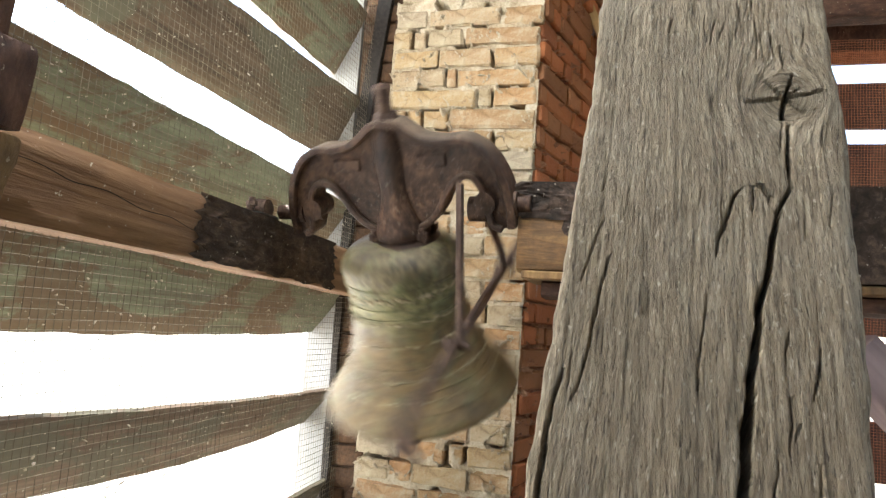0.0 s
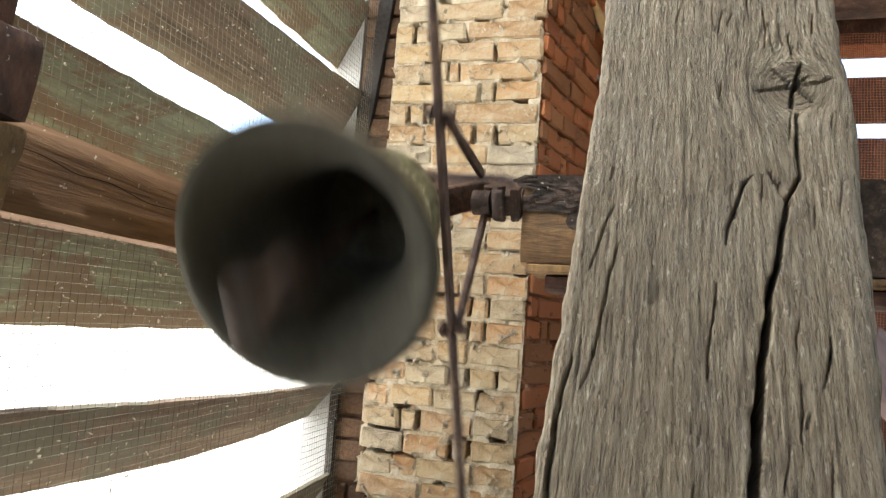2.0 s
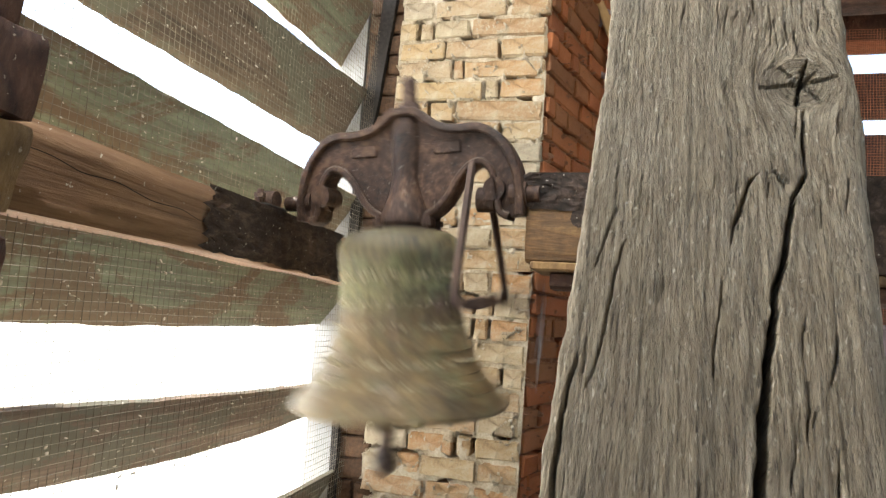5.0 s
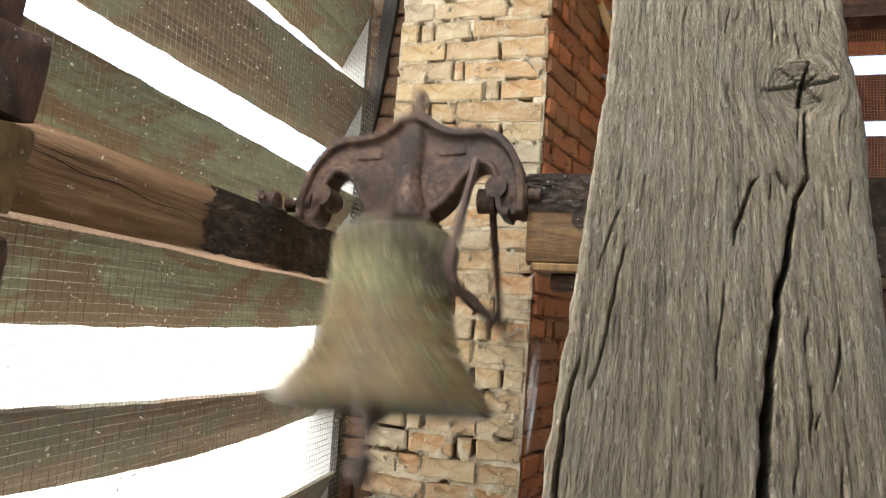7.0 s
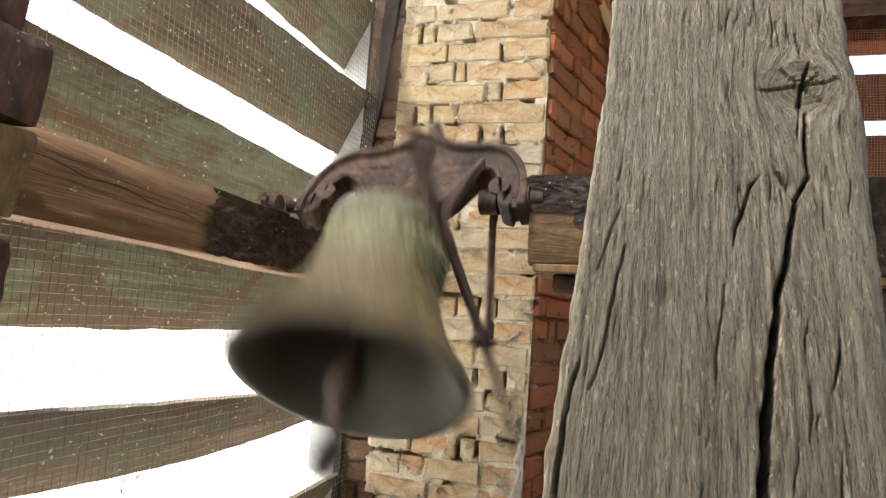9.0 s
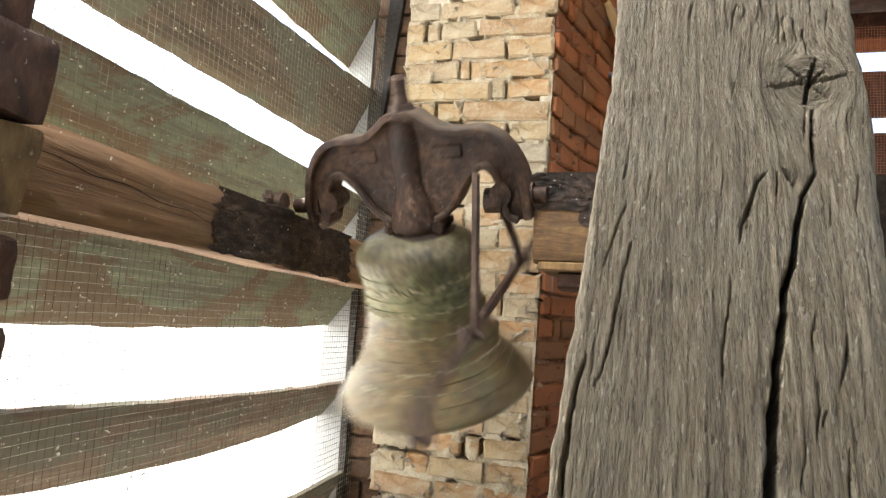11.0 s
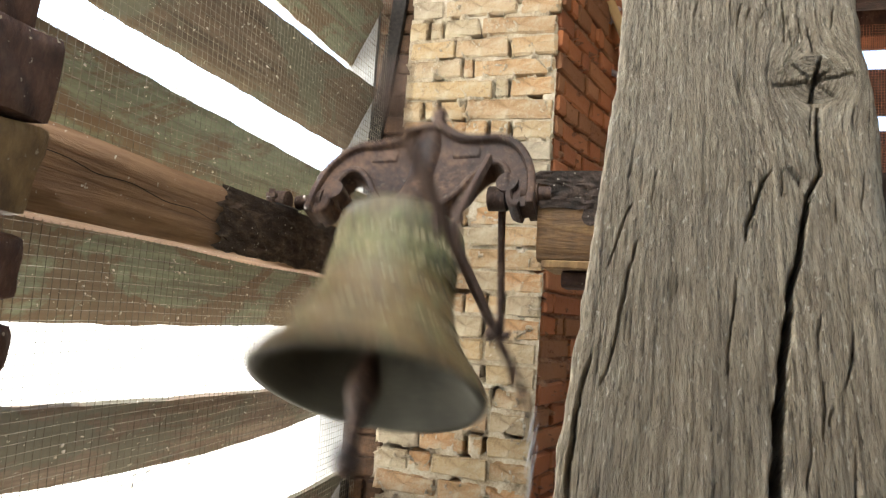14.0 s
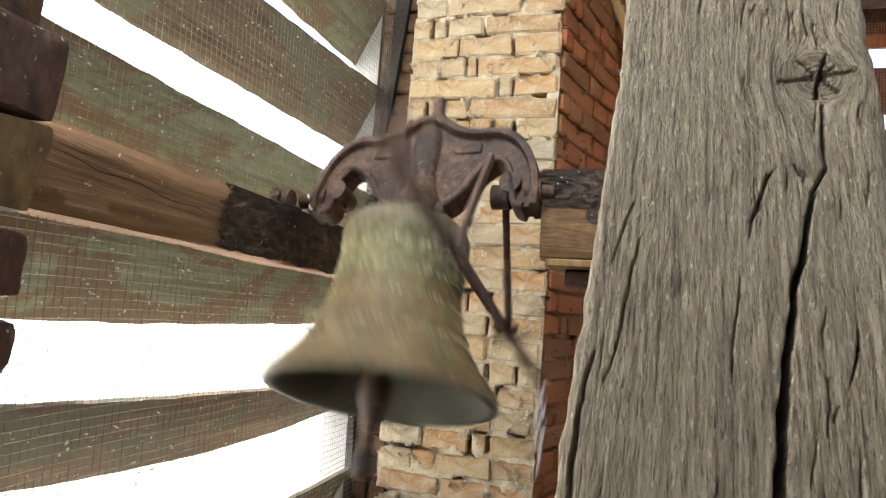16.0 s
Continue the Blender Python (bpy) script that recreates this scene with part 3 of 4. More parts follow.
def brace_surface(u, v):
    """Grain coordinate and depth of the brace's worn front at u across and v along."""
    ku, kv, a = 0.069, 0.139, 0.024
    du, dv = u - ku, v - kv
    r2 = du * du + 0.55 * dv * dv + 1e-6
    g = ku + du * (1 - min(a * a / r2, 1.0)) + 0.004 * noise.noise(Vector((u * 14, v * 5, 2)))
    h = 0.0026 * noise.noise(Vector((g * 60, v * 3.2, 0.3))) + 0.0016 * noise.noise(Vector((g * 170, v * 9, 1.7))) + 0.0015 * noise.noise(Vector((g * 330, v * 20, 4.1)))
    h += 0.003 * noise.noise(Vector((u * 9, v * 5, 9.0)))
    for line in SPLITS:
        if not line[-1][0] <= v <= line[0][0]:
            continue
        for (v0, u0, w0, d0), (v1, u1, w1, d1) in zip(line, line[1:]):
            if v1 <= v <= v0:
                f = (v0 - v) / (v0 - v1)
                c = u0 + (u1 - u0) * f + 0.0022 * noise.noise(Vector((v * 38, u0 * 50, 6))) + 0.001 * noise.noise(Vector((v * 120, u0 * 50, 6)))
                wide, deep = 0.8 * (w0 + (w1 - w0) * f) * (1 + 0.3 * noise.noise(Vector((v * 60, 3, u0 * 90)))), d0 + (d1 - d0) * f
                q = abs(u - c) / max(wide, 0.0006)
                if q < 3:
                    h -= deep * math.exp(-q ** 4 * 0.5) + 0.0015 * math.exp(-q * q * 0.3)
    # knot with a star of splits
    r = math.sqrt(du * du + dv * dv)
    if r < 0.048:
        ang = math.atan2(dv, du)
        for spoke, reach in ((0.16, 0.034), (1.3, 0.034), (3.38, 0.036), (4.58, 0.032), (5.26, 0.034), (2.2, 0.028), (0.75, 0.020)):
            d = abs((ang - spoke + math.pi) % (2 * math.pi) - math.pi) * r
            if r < reach:
                wide = 0.0019 if spoke in (0.16, 3.38, 4.58) else 0.0013
                h -= 0.022 * math.exp(-((d + 0.0014 * noise.noise(Vector((r * 160, spoke, 3)))) / wide) ** 4) * (1 - r / reach) ** 0.4
        h += 0.0010 * math.cos(r * 1300 + 2.0 * noise.noise(Vector((u * 60, v * 60, 2)))) * (1 - r / 0.048) - 0.002 * (1 - r / 0.048)
    # the dent
    h -= 0.006 * math.exp(-((u + 0.041) / 0.0065) ** 2 - ((v + 0.108) / 0.017) ** 2)
    if r2 < a * a:
        g = ku + 1.3 * math.sqrt(r2)
    return g, h


SPLITS = [
    ((0.100, 0.0697, 0.0012, 0.006), (0.059, 0.0667, 0.0018, 0.014), (0.026, 0.066, 0.0016, 0.012), (-0.005, 0.0543, 0.0018, 0.02), (-0.030, 0.0495, 0.0021, 0.05),
     (-0.065, 0.0437, 0.0022, 0.06), (-0.097, 0.0372, 0.0022, 0.07), (-0.144, 0.031, 0.0024, 0.07), (-0.195, 0.0252, 0.0030, 0.07), (-0.233, 0.022, 0.0032, 0.07), (-0.7, -0.01, 0.004, 0.07)),
    ((0.022, 0.029, 0.0008, 0.004), (0.012, 0.0215, 0.0014, 0.008), (-0.013, 0.0152, 0.0016, 0.010), (-0.037, 0.0088, 0.0014, 0.008), (-0.055, 0.005, 0.0007, 0.003)),
    ((0.027, 0.0425, 0.0012, 0.005), (0.016, 0.0477, 0.0026, 0.009), (0.0006, 0.0505, 0.0012, 0.008)),
    ((-0.060, -0.074, 0.0006, 0.002), (-0.075, -0.0763, 0.0010, 0.005), (-0.123, -0.0817, 0.0011, 0.006), (-0.163, -0.085, 0.0010, 0.005), (-0.190, -0.091, 0.0006, 0.002)),
    ((-0.165, -0.101, 0.0006, 0.003), (-0.179, -0.103, 0.0012, 0.008), (-0.21, -0.106, 0.0014, 0.011), (-0.25, -0.105, 0.0016, 0.012), (-0.7, -0.108, 0.003, 0.015)),
    ((-0.020, -0.081, 0.0006, 0.002), (-0.053, -0.089, 0.0009, 0.004), (-0.085, -0.0945, 0.0006, 0.002)),
    ((-0.090, 0.001, 0.0006, 0.002), (-0.139, -0.0047, 0.0010, 0.005), (-0.172, -0.0065, 0.0006, 0.002)),
    ((0.30, 0.0318, 0.0009, 0.005), (0.241, 0.0345, 0.0008, 0.003)),
    ((0.235, 0.051, 0.0008, 0.004), (0.194, 0.0523, 0.0008, 0.003)),
    ((0.215, 0.0700, 0.0008, 0.004), (0.200, 0.0706, 0.0016, 0.009), (0.178, 0.0715, 0.0008, 0.003)),
    ((-0.130, 0.074, 0.0006, 0.002), (-0.150, 0.071, 0.0010, 0.005), (-0.170, 0.068, 0.0006, 0.002)),
]


def short_checks():
    """Short drying checks, most of them above and below the knot."""
    rng = random.Random(12)
    for _ in range(44):
        u, v = rng.choice((rng.uniform(-0.03, 0.06), rng.uniform(0.05, 0.10), rng.uniform(-0.10, 0.10))), rng.choice((rng.uniform(0.19, 0.32), rng.uniform(-0.30, 0.02), rng.uniform(-0.3, 0.3)))
        if abs(u - 0.069) < 0.04 and abs(v - 0.139) < 0.05:
            continue
        size, deep, drift = rng.uniform(0.006, 0.024), rng.uniform(0.001, 0.0035), rng.uniform(-0.002, 0.002) - 0.05 * 0.03
        SPLITS.append(((v + size, u - drift, 0.0005, 0.001), (v, u, rng.uniform(0.0006, 0.0010), deep), (v - size, u + drift, 0.0005, 0.001)))


short_checks()


def brace():
    """The leaning oak brace: a finely worn front, plain hewn sides and back."""
    deep, cols = 0.20, 200
    vs = [-1.78 + 0.06 * k for k in range(24)]
    vs += [-0.34 + 0.0016 * k for k in range(433)]
    vs += [0.36 + 0.06 * k for k in range(16)]
    bm = bmesh.new()
    uv = bm.loops.layers.uv.new("grain")
    coords = {}
    rows = []
    for v in vs:
        row = []
        nib_l = 0.0025 * noise.noise(Vector((v * 9, 1, 1))) + 0.003 * noise.noise(Vector((v * 40, 1, 5)))
        nib_r = 0.0025 * noise.noise(Vector((v * 8, 7, 1))) + 0.003 * noise.noise(Vector((v * 35, 9, 5)))
        lo = float(np.interp(v, (-0.255, -0.10, 0.155, 0.30), (-0.1165, -0.1125, -0.108, -0.1105))) + nib_l
        hi = float(np.interp(v, (-0.228, -0.14, -0.017, 0.098, 0.284), (0.0975, 0.104, 0.1095, 0.115, 0.116))) + nib_r
        for i in range(cols + 1):
            u = lo + (hi - lo) * i / cols
            g, h = brace_surface(u, v)
            edge = min(u - lo, hi - u)
            worn = 0.010 + 0.005 * noise.noise(Vector((v * 12, u * 3, 3)))
            if edge < worn:
                h -= worn * (1 - math.sqrt(max(0.0, 1 - (1 - edge / worn) ** 2)))
            vert = bm.verts.new((u, h, v))
            coords[vert] = (g, v)
            row.append(vert)
        for k in range(1, 6):
            vert = bm.verts.new((hi + 0.004 * noise.noise(Vector((k, v * 6, 2))), -0.010 - (deep - 0.01) * k / 5, v))
            coords[vert] = (hi + 0.04 * k, v)
            row.append(vert)
        for k in range(1, 6):
            vert = bm.verts.new((lo + 0.004 * noise.noise(Vector((k, v * 6, 7))), -deep + (deep - 0.010) * (k - 1) / 5 , v))
            coords[vert] = (lo - 0.04 * (6 - k), v)
            row.append(vert)
        rows.append(row)
    n = len(rows[0])
    for low, high in zip(rows, rows[1:]):
        for i in range(n):
            bm.faces.new((low[i], low[(i + 1) % n], high[(i + 1) % n], high[i]))
    bm.faces.new(rows[0][::-1])
    bm.faces.new(rows[-1])
    for face in bm.faces:
        for loop in face.loops:
            loop[uv].uv = coords[loop.vert]
    ob = part("frame_brace", bm, M["oak"], None, "", 60)
    across = Vector((1, 0, 0))
    across = (across - lean * across.dot(lean)).normalized()
    out = across.cross(lean).normalized() * -1.0
    out = out if out.y < 0 else -out
    m = Matrix((across, out, lean)).transposed().to_4x4()
    m.translation = Vector((0.0615, 0.586, 1.616))
    ob.data.transform(m)
    return tagged(ob, "leaning weathered grey oak brace split by long cracks", "timber brace")


brace()

timber("frame_beam", (-0.895, -0.4, 1.708), (-0.895, 2.10, 1.6346), 0.138, 0.09, M["beam"], "brown horizontal beam carrying the bell axle", "beam", (0, 0, 1), 0.004, 11, 80)


bm = bmesh.new()
last = None
for i in range(60):
    f = i / 59
    y, z = 0.55 + 0.72 * f, 1.715 - 0.075 * f + 0.006 * noise.noise(Vector((f * 9, 1, 2)))
    half = 0.0008 * math.sin(math.pi * min(1, f * 1.02)) + 0.0002
    now = [bm.verts.new((-0.8462 + 0.002 * noise.noise(Vector((f * 20, 4, 4))), y, z + d)) for d in (half, -half)]
    if last:
        bm.faces.new((last[0], last[1], now[1], now[0]))
    last = now
tagged(part("drying_crack", bm, M["grease"]), "long thin drying crack in the brown beam", "crack")


def end_beam():
    """The short beam that carries the far axle end: hewn block, greased top, plank beneath."""
    ob = timber("frame_beam", (-0.238, 1.515, 1.720), (1.2, 1.515, 1.727), 0.195, 0.19, M["stub"], "pale beam end blackened with grease beside the axle", "beam", (0, 0, 1), 0.004, 17, 70)
    turn = ob.matrix_basis.inverted()

    def patch(name, bm, material, label=""):
        bm.transform(turn)
        return part(name, bm, material, ob, label, 40)

    bm = bmesh.new()
    bmesh.ops.create_icosphere(bm, subdivisions=3, radius=0.04)
    for v in bm.verts:
        v.co = Vector((-0.108 + v.co.x * 1.05, 1.423 + v.co.y * 0.2, 1.738 + v.co.z * 1.25)) + Vector((1, 0.3, 1)) * 0.030 * noise.noise(v.co * 45)
    patch("grease_lump", bm, M["tar"], "black lump of old grease")
    bm = bmesh.new()
    box(bm, -0.224, 1.0, 1.414, 1.62, 1.607, 1.6245, 0.003)
    patch("shim_board", bm, M["shim"], "thin yellow shim board")
    return ob


end_beam()
timber("frame_beam", (-0.186, 1.53, 1.589), (1.2, 1.53, 1.589), 0.037, 0.14, M["rust_wood"], "thin dark lower board under the axle beam", "beam", (0, 0, 1), 0.002, 29, 30)


def worn_block(name, x1, y, z0, z1, tilt, material, label, seed):
    """A hewn block of the near timber with rounded, broken edges."""
    bm = bmesh.new()
    box(bm, -0.30, 0.0, -0.06, 0.06, -(z1 - z0) / 2, (z1 - z0) / 2, 0.014, 2)
    bmesh.ops.subdivide_edges(bm, edges=bm.edges, cuts=3, use_grid_fill=True)
    for v in bm.verts:
        v.co += Vector((1, 1, 1)) * 0.007 * noise.noise(v.co * 14 + Vector((seed, 0, 0))) + Vector((1, 0, 0)) * 0.004 * noise.noise(v.co * 50 + Vector((0, seed, 0)))
    ob = part(name, bm, material, None, label, 40)
    ob.matrix_basis = pose(x1, y, (z0 + z1) / 2, 0, tilt, 0)
    return tagged(ob, label, "timber block", "stacked blocks of the near frame")


worn_block("timber_block", -0.712, 0.53, 1.79, 1.90, 4, M["rust_wood"], "dark red brown worn timber block", 3)
worn_block("timber_block", -0.668, 0.53, 1.682, 1.79, 5, M["rust_wood"], "red brown worn timber block with charred edge", 1)
worn_block("timber_block", -0.685, 0.53, 1.577, 1.680, 4, M["ochre_wood"], "ochre worn timber block with frayed netting", 2)
worn_block("timber_block", -0.690, 0.53, 1.478, 1.555, 7, M["rust_wood"], "dark worn timber block", 4)
worn_block("timber_block", -0.699, 0.53, 1.388, 1.452, 3, M["rust_wood"], "small dark worn timber block", 5)



def crust(origin, across, up, out, ragged, seed, nx=60, nz=22):
    """A thin crust with a ragged outline lying on a face."""
    bm = bmesh.new()
    o, a, u, n = Vector(origin), Vector(across), Vector(up), Vector(out)
    grid = []
    for i in range(nx + 1):
        row = []
        for j in range(nz + 1):
            f, g = i / nx, j / nz
            side = 0.8 * ragged * (1.3 * noise.noise(Vector((g * 3, seed, 1))) + 0.35 * noise.noise(Vector((g * 11, seed, 4))) + 0.15 * noise.noise(Vector((g * 31, seed, 9))))
            rim = ragged * 0.35 * (noise.noise(Vector((f * 9, 3, seed))) + 0.5 * noise.noise(Vector((f * 27, 7, seed))))
            ff = f + side * (1 - 2 * f)
            gg = g + rim * (1 - g)
            row.append(bm.verts.new(o + a * ff + u * gg + n * (0.004 + 0.004 * noise.noise(Vector((f * 25, g * 9, seed))) + 0.003 * noise.noise(Vector((f * 60, g * 24, seed))))))
        grid.append(row)
    for i in range(nx):
        for j in range(nz):
            bm.faces.new((grid[i][j], grid[i + 1][j], grid[i + 1][j + 1], grid[i][j + 1]))
    bmesh.ops.recalc_face_normals(bm, faces=bm.faces)
    return bm


tagged(part("grease_crust", crust((-0.8485, 1.15, 1.596), (0, 0.66, -0.0195), (0, 0, 0.136), (1, 0, 0), 0.2, 2.0), M["tar"], None, "", 40), "ragged crust of black grease on the brown beam", "grease crust")
tagged(part("grease_crust", crust((-0.236, 1.4195, 1.736), (0.5, 0, 0), (0, 0, 0.082), (0, -1, 0), 0.10, 5.0), M["tar"], None, "", 40), "sooty black grease along the top of the beam end", "grease crust")

tagged(part("grease_crust", crust((0.20, 1.4185, 1.628), (0.75, 0, 0), (0, 0, 0.186), (0, -1, 0), 0.04, 8.0), M["tar"], None, "", 40), "black sooty crust on the axle beam behind the oak brace", "grease crust")

# ---------------------------------------------------------------- the bell
PIVOT = pose(-0.54, 1.44, 1.757, 0, 0, -3.4)      # the axle


def bell_body(parent):
    outer = spline([(0.030, -0.070), (0.075, -0.072), (0.118, -0.084), (0.140, -0.108), (0.144, -0.135), (0.139, -0.165), (0.138, -0.215), (0.142, -0.270),
                    (0.153, -0.325), (0.172, -0.378), (0.201, -0.425), (0.229, -0.458), (0.243, -0.482), (0.241, -0.492)], 5)
    for lo, hi, rise in ((-0.168, -0.160, 0.003), (-0.222, -0.216, 0.0025), (-0.395, -0.388, 0.003), (-0.440, -0.433, 0.003)):
        for p in outer:
            if lo <= p[1] <= hi:
                p[0] += rise
    bm = bmesh.new()
    lathe(bm, [(p[0], p[1]) for p in outer], 96)
    body = part("bell_body", bm, M["bronze"], parent, "weathered green and ochre bronze bell body", 60)
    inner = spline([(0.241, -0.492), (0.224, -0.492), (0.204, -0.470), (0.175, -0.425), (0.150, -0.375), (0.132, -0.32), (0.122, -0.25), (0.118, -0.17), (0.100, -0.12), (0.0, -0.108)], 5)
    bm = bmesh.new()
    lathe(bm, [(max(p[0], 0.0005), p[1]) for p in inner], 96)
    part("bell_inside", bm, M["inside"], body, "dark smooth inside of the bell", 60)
    # cast ridges and friezes
    for z, r, thick in ((-0.158, 0.1405, 0.0022), (-0.208, 0.1385, 0.0022), (-0.232, 0.1395, 0.0018), (-0.352, 0.1635, 0.002), (-0.402, 0.186, 0.0024), (-0.444, 0.217, 0.0024)):
        bm = bmesh.new()
        ring(bm, (0, 0, z), (0, 0, 1), r, thick, 72, 6)
        part("ridge", bm, M["bronze"], body, "", 180)

    def frieze(z, r, count, size, seed):
        bm = bmesh.new()
        rng = random.Random(seed)
        for k in range(count * 2):
            a = math.pi * (k + rng.uniform(-0.3, 0.3)) / count
            m = pose(r * math.cos(a), r * math.sin(a), z + size * rng.uniform(-0.7, 0.7), rng.uniform(-40, 40), 0, math.degrees(a)) @ Matrix.Diagonal((0.42, rng.uniform(0.5, 1.3), rng.uniform(0.6, 1.5), 1))
            bmesh.ops.create_icosphere(bm, subdivisions=1, radius=size * rng.uniform(0.4, 0.8), matrix=m)
        part("frieze", bm, M["frieze"], body, "raised cast ornament band", 180)

    body.rotation_euler.y = radians(-3.0)
    body.scale = (1.0, 1.0, 0.957)
    body.location = (0.003, 0, -0.003)
    frieze(-0.184, 0.138, 46, 0.0095, 1)
    frieze(-0.243, 0.1405, 64, 0.006, 2)
    frieze(-0.300, 0.1475, 74, 0.0052, 3)
    frieze(-0.378, 0.175, 70, 0.0068, 4)
    frieze(-0.420, 0.1985, 96, 0.0048, 5)
    return body


def yoke(parent):
    half = [(0.0, 0.198), (0.030, 0.196), (0.055, 0.178), (0.090, 0.158), (0.140, 0.150), (0.190, 0.150), (0.235, 0.126), (0.268, 0.078), (0.284, 0.020), (0.286, -0.046)]
    lower = [(0.262, -0.048), (0.240, -0.036), (0.232, 0.010), (0.222, 0.050), (0.200, 0.074), (0.170, 0.070), (0.138, 0.040), (0.112, 0.000), (0.080, -0.030), (0.040, -0.046), (0.0, -0.048)]
    top, low = spline(half, 5), spline(lower, 5)
    right = [(p[0], p[1]) for p in top] + [(p[0], p[1]) for p in low]
    outline = right + [(-x, z) for x, z in reversed(right[1:-1])]
    bm = bmesh.new()
    rows = []
    for y in (-0.022, 0.022):
        rows.append([bm.verts.new((x, y, z)) for x, z in outline])
    n = len(outline)
    for k in range(n):
        bm.faces.new((rows[0][k], rows[0][(k + 1) % n], rows[1][(k + 1) % n], rows[1][k]))
    bm.faces.new(rows[0])
    bm.faces.new(rows[1][::-1])
    bmesh.ops.recalc_face_normals(bm, faces=bm.faces)
    bmesh.ops.triangulate(bm, faces=[f for f in bm.faces if len(f.verts) > 4])
    web = part("yoke", bm, M["iron"], parent, "rusty cast iron yoke with drooping scrolled arms", 35)
    web.rotation_euler.y = radians(-2.5)
    web.location.x, web.scale.x = 0.022, 0.935
    # flange round the upper edge
    line = [(-p[0], p[1]) for p in reversed(top)][:-1] + [(p[0], p[1]) for p in top]
    bm = bmesh.new()
    last = None
    for i, (x, z) in enumerate(line):
        a, b = line[max(i - 1, 0)], line[min(i + 1, len(line) - 1)]
        t = Vector((b[0] - a[0], 0, b[1] - a[1])).normalized()
        out = Vector((-t.z, 0, t.x))
        wide = 0.041 - 0.006 * abs(x) / 0.29
        c = Vector((x, 0, z))
        now = [bm.verts.new(c + out * o + Vector((0, w, 0))) for o, w in ((0.010, -wide + 0.003), (0.010, wide - 0.003), (0.006, wide), (-0.006, wide), (-0.009, wide - 0.004), (-0.009, -wide + 0.004), (-0.006, -wide), (0.006, -wide))]
        if last:
            for j in range(8):
                bm.faces.new((last[j], last[(j + 1) % 8], now[(j + 1) % 8], now[j]))
        else:
            bm.faces.new(now)
        last = now
    bm.faces.new(last[::-1])
    bmesh.ops.recalc_face_normals(bm, faces=bm.faces)
    part("flange", bm, M["pale_top_iron"], web, "worn upper flange, paler on its upward faces", 45)
    # lower lip that follows the arches
    for side in (-1, 1):
        bm = bmesh.new()
        pts = [Vector((side * p[0], 0, p[1])) for p in low]
        last = None
        for k, c in enumerate(pts):
            t = (pts[min(k + 1, len(pts) - 1)] - pts[max(k - 1, 0)]).normalized()
            o = Vector((-t.z, 0, t.x))
            now = [bm.verts.new(c + o * a + Vector((0, b, 0))) for a, b in ((0.008, -0.030), (0.008, 0.030), (0.004, 0.034), (-0.004, 0.034), (-0.008, 0.030), (-0.008, -0.030), (-0.004, -0.034), (0.004, -0.034))]
            if last:
                for q in range(8):
                    bm.faces.new((last[q], last[(q + 1) % 8], now[(q + 1) % 8], now[q]))
            else:
                bm.faces.new(now)
            last = now
        bm.faces.new(last[::-1])
        bmesh.ops.recalc_face_normals(bm, faces=bm.faces)
        part("arch_lip", bm, M["pale_top_iron"], web, "", 40)
        bm = bmesh.new()
        tube(bm, (side * 0.228, -0.034, 0.012), (side * 0.228, 0.034, 0.012), 0.026, 0.026, 20)
        part("scroll", bm, M["iron"], web, "", 40)
    # rounded middle post and the raised panels beside it
    bm = bmesh.new()
    prof = [(p[0], p[1]) for p in spline([(0.034, 0.186), (0.042, 0.150), (0.043, 0.10), (0.041, 0.05), (0.048, 0.01), (0.062, -0.026), (0.069, -0.05), (0.064, -0.064), (0.030, -0.066)], 4)]
    lathe(bm, prof, 28)
    part("boss", bm, M["pale_top_iron"], web, "", 40)
    for side in (-1, 1):
        for face in (-1, 1):
            bm = bmesh.new()
            box(bm, min(side * 0.075, side * 0.145), max(side * 0.075, side * 0.145), min(face * 0.020, face * 0.027), max(face * 0.020, face * 0.027), 0.098, 0.128, 0.003)
            part("raised_panel", bm, M["iron"], web, "", 40)
    # crown bolt and nut on the top
    bm = bmesh.new()
    tube(bm, (0, 0, 0.195), (0, 0, 0.222), 0.036, 0.028, 6)
    tube(bm, (0, 0, 0.220), (0, 0, 0.276), 0.019, 0.018, 14)
    tube(bm, (0, 0, 0.274), (0, 0, 0.284), 0.021, 0.015, 14)
    part("crown_bolt", bm, M["bar"], web, "rusty crown bolt with a square nut", 40)
    # neck and clamp bolts between yoke and bell
    bm = bmesh.new()
    lathe(bm, [(0.030, -0.050), (0.062, -0.056), (0.064, -0.068), (0.088, -0.074), (0.092, -0.082)], 32)
    part("neck", bm, M["iron"], web, "", 40)
    for x, y in ((-0.07, -0.035), (0.07, -0.035), (-0.07, 0.035), (0.07, 0.035)):
        bm = bmesh.new()
        tube(bm, (x * 0.9, y, -0.04), (x * 0.9, y, -0.082), 0.008, 0.008, 10)
        tube(bm, (x * 0.9, y, -0.050), (x * 0.9, y, -0.064), 0.015, 0.015, 6)
        part("clamp_bolt", bm, M["bar"], web, "", 40)
    # axle ends
    for side, end in ((-1, -0.345), (1, 0.330)):
        bm = bmesh.new()
        tube(bm, (side * 0.215, 0, 0), (end, 0, 0), 0.021, 0.018, 20)
        tube(bm, (side * 0.262, 0, 0), (side * 0.30, 0, 0), 0.031, 0.028, 20)
        part("axle", bm, M["iron"], web, "dark greased axle end", 40)
    return web


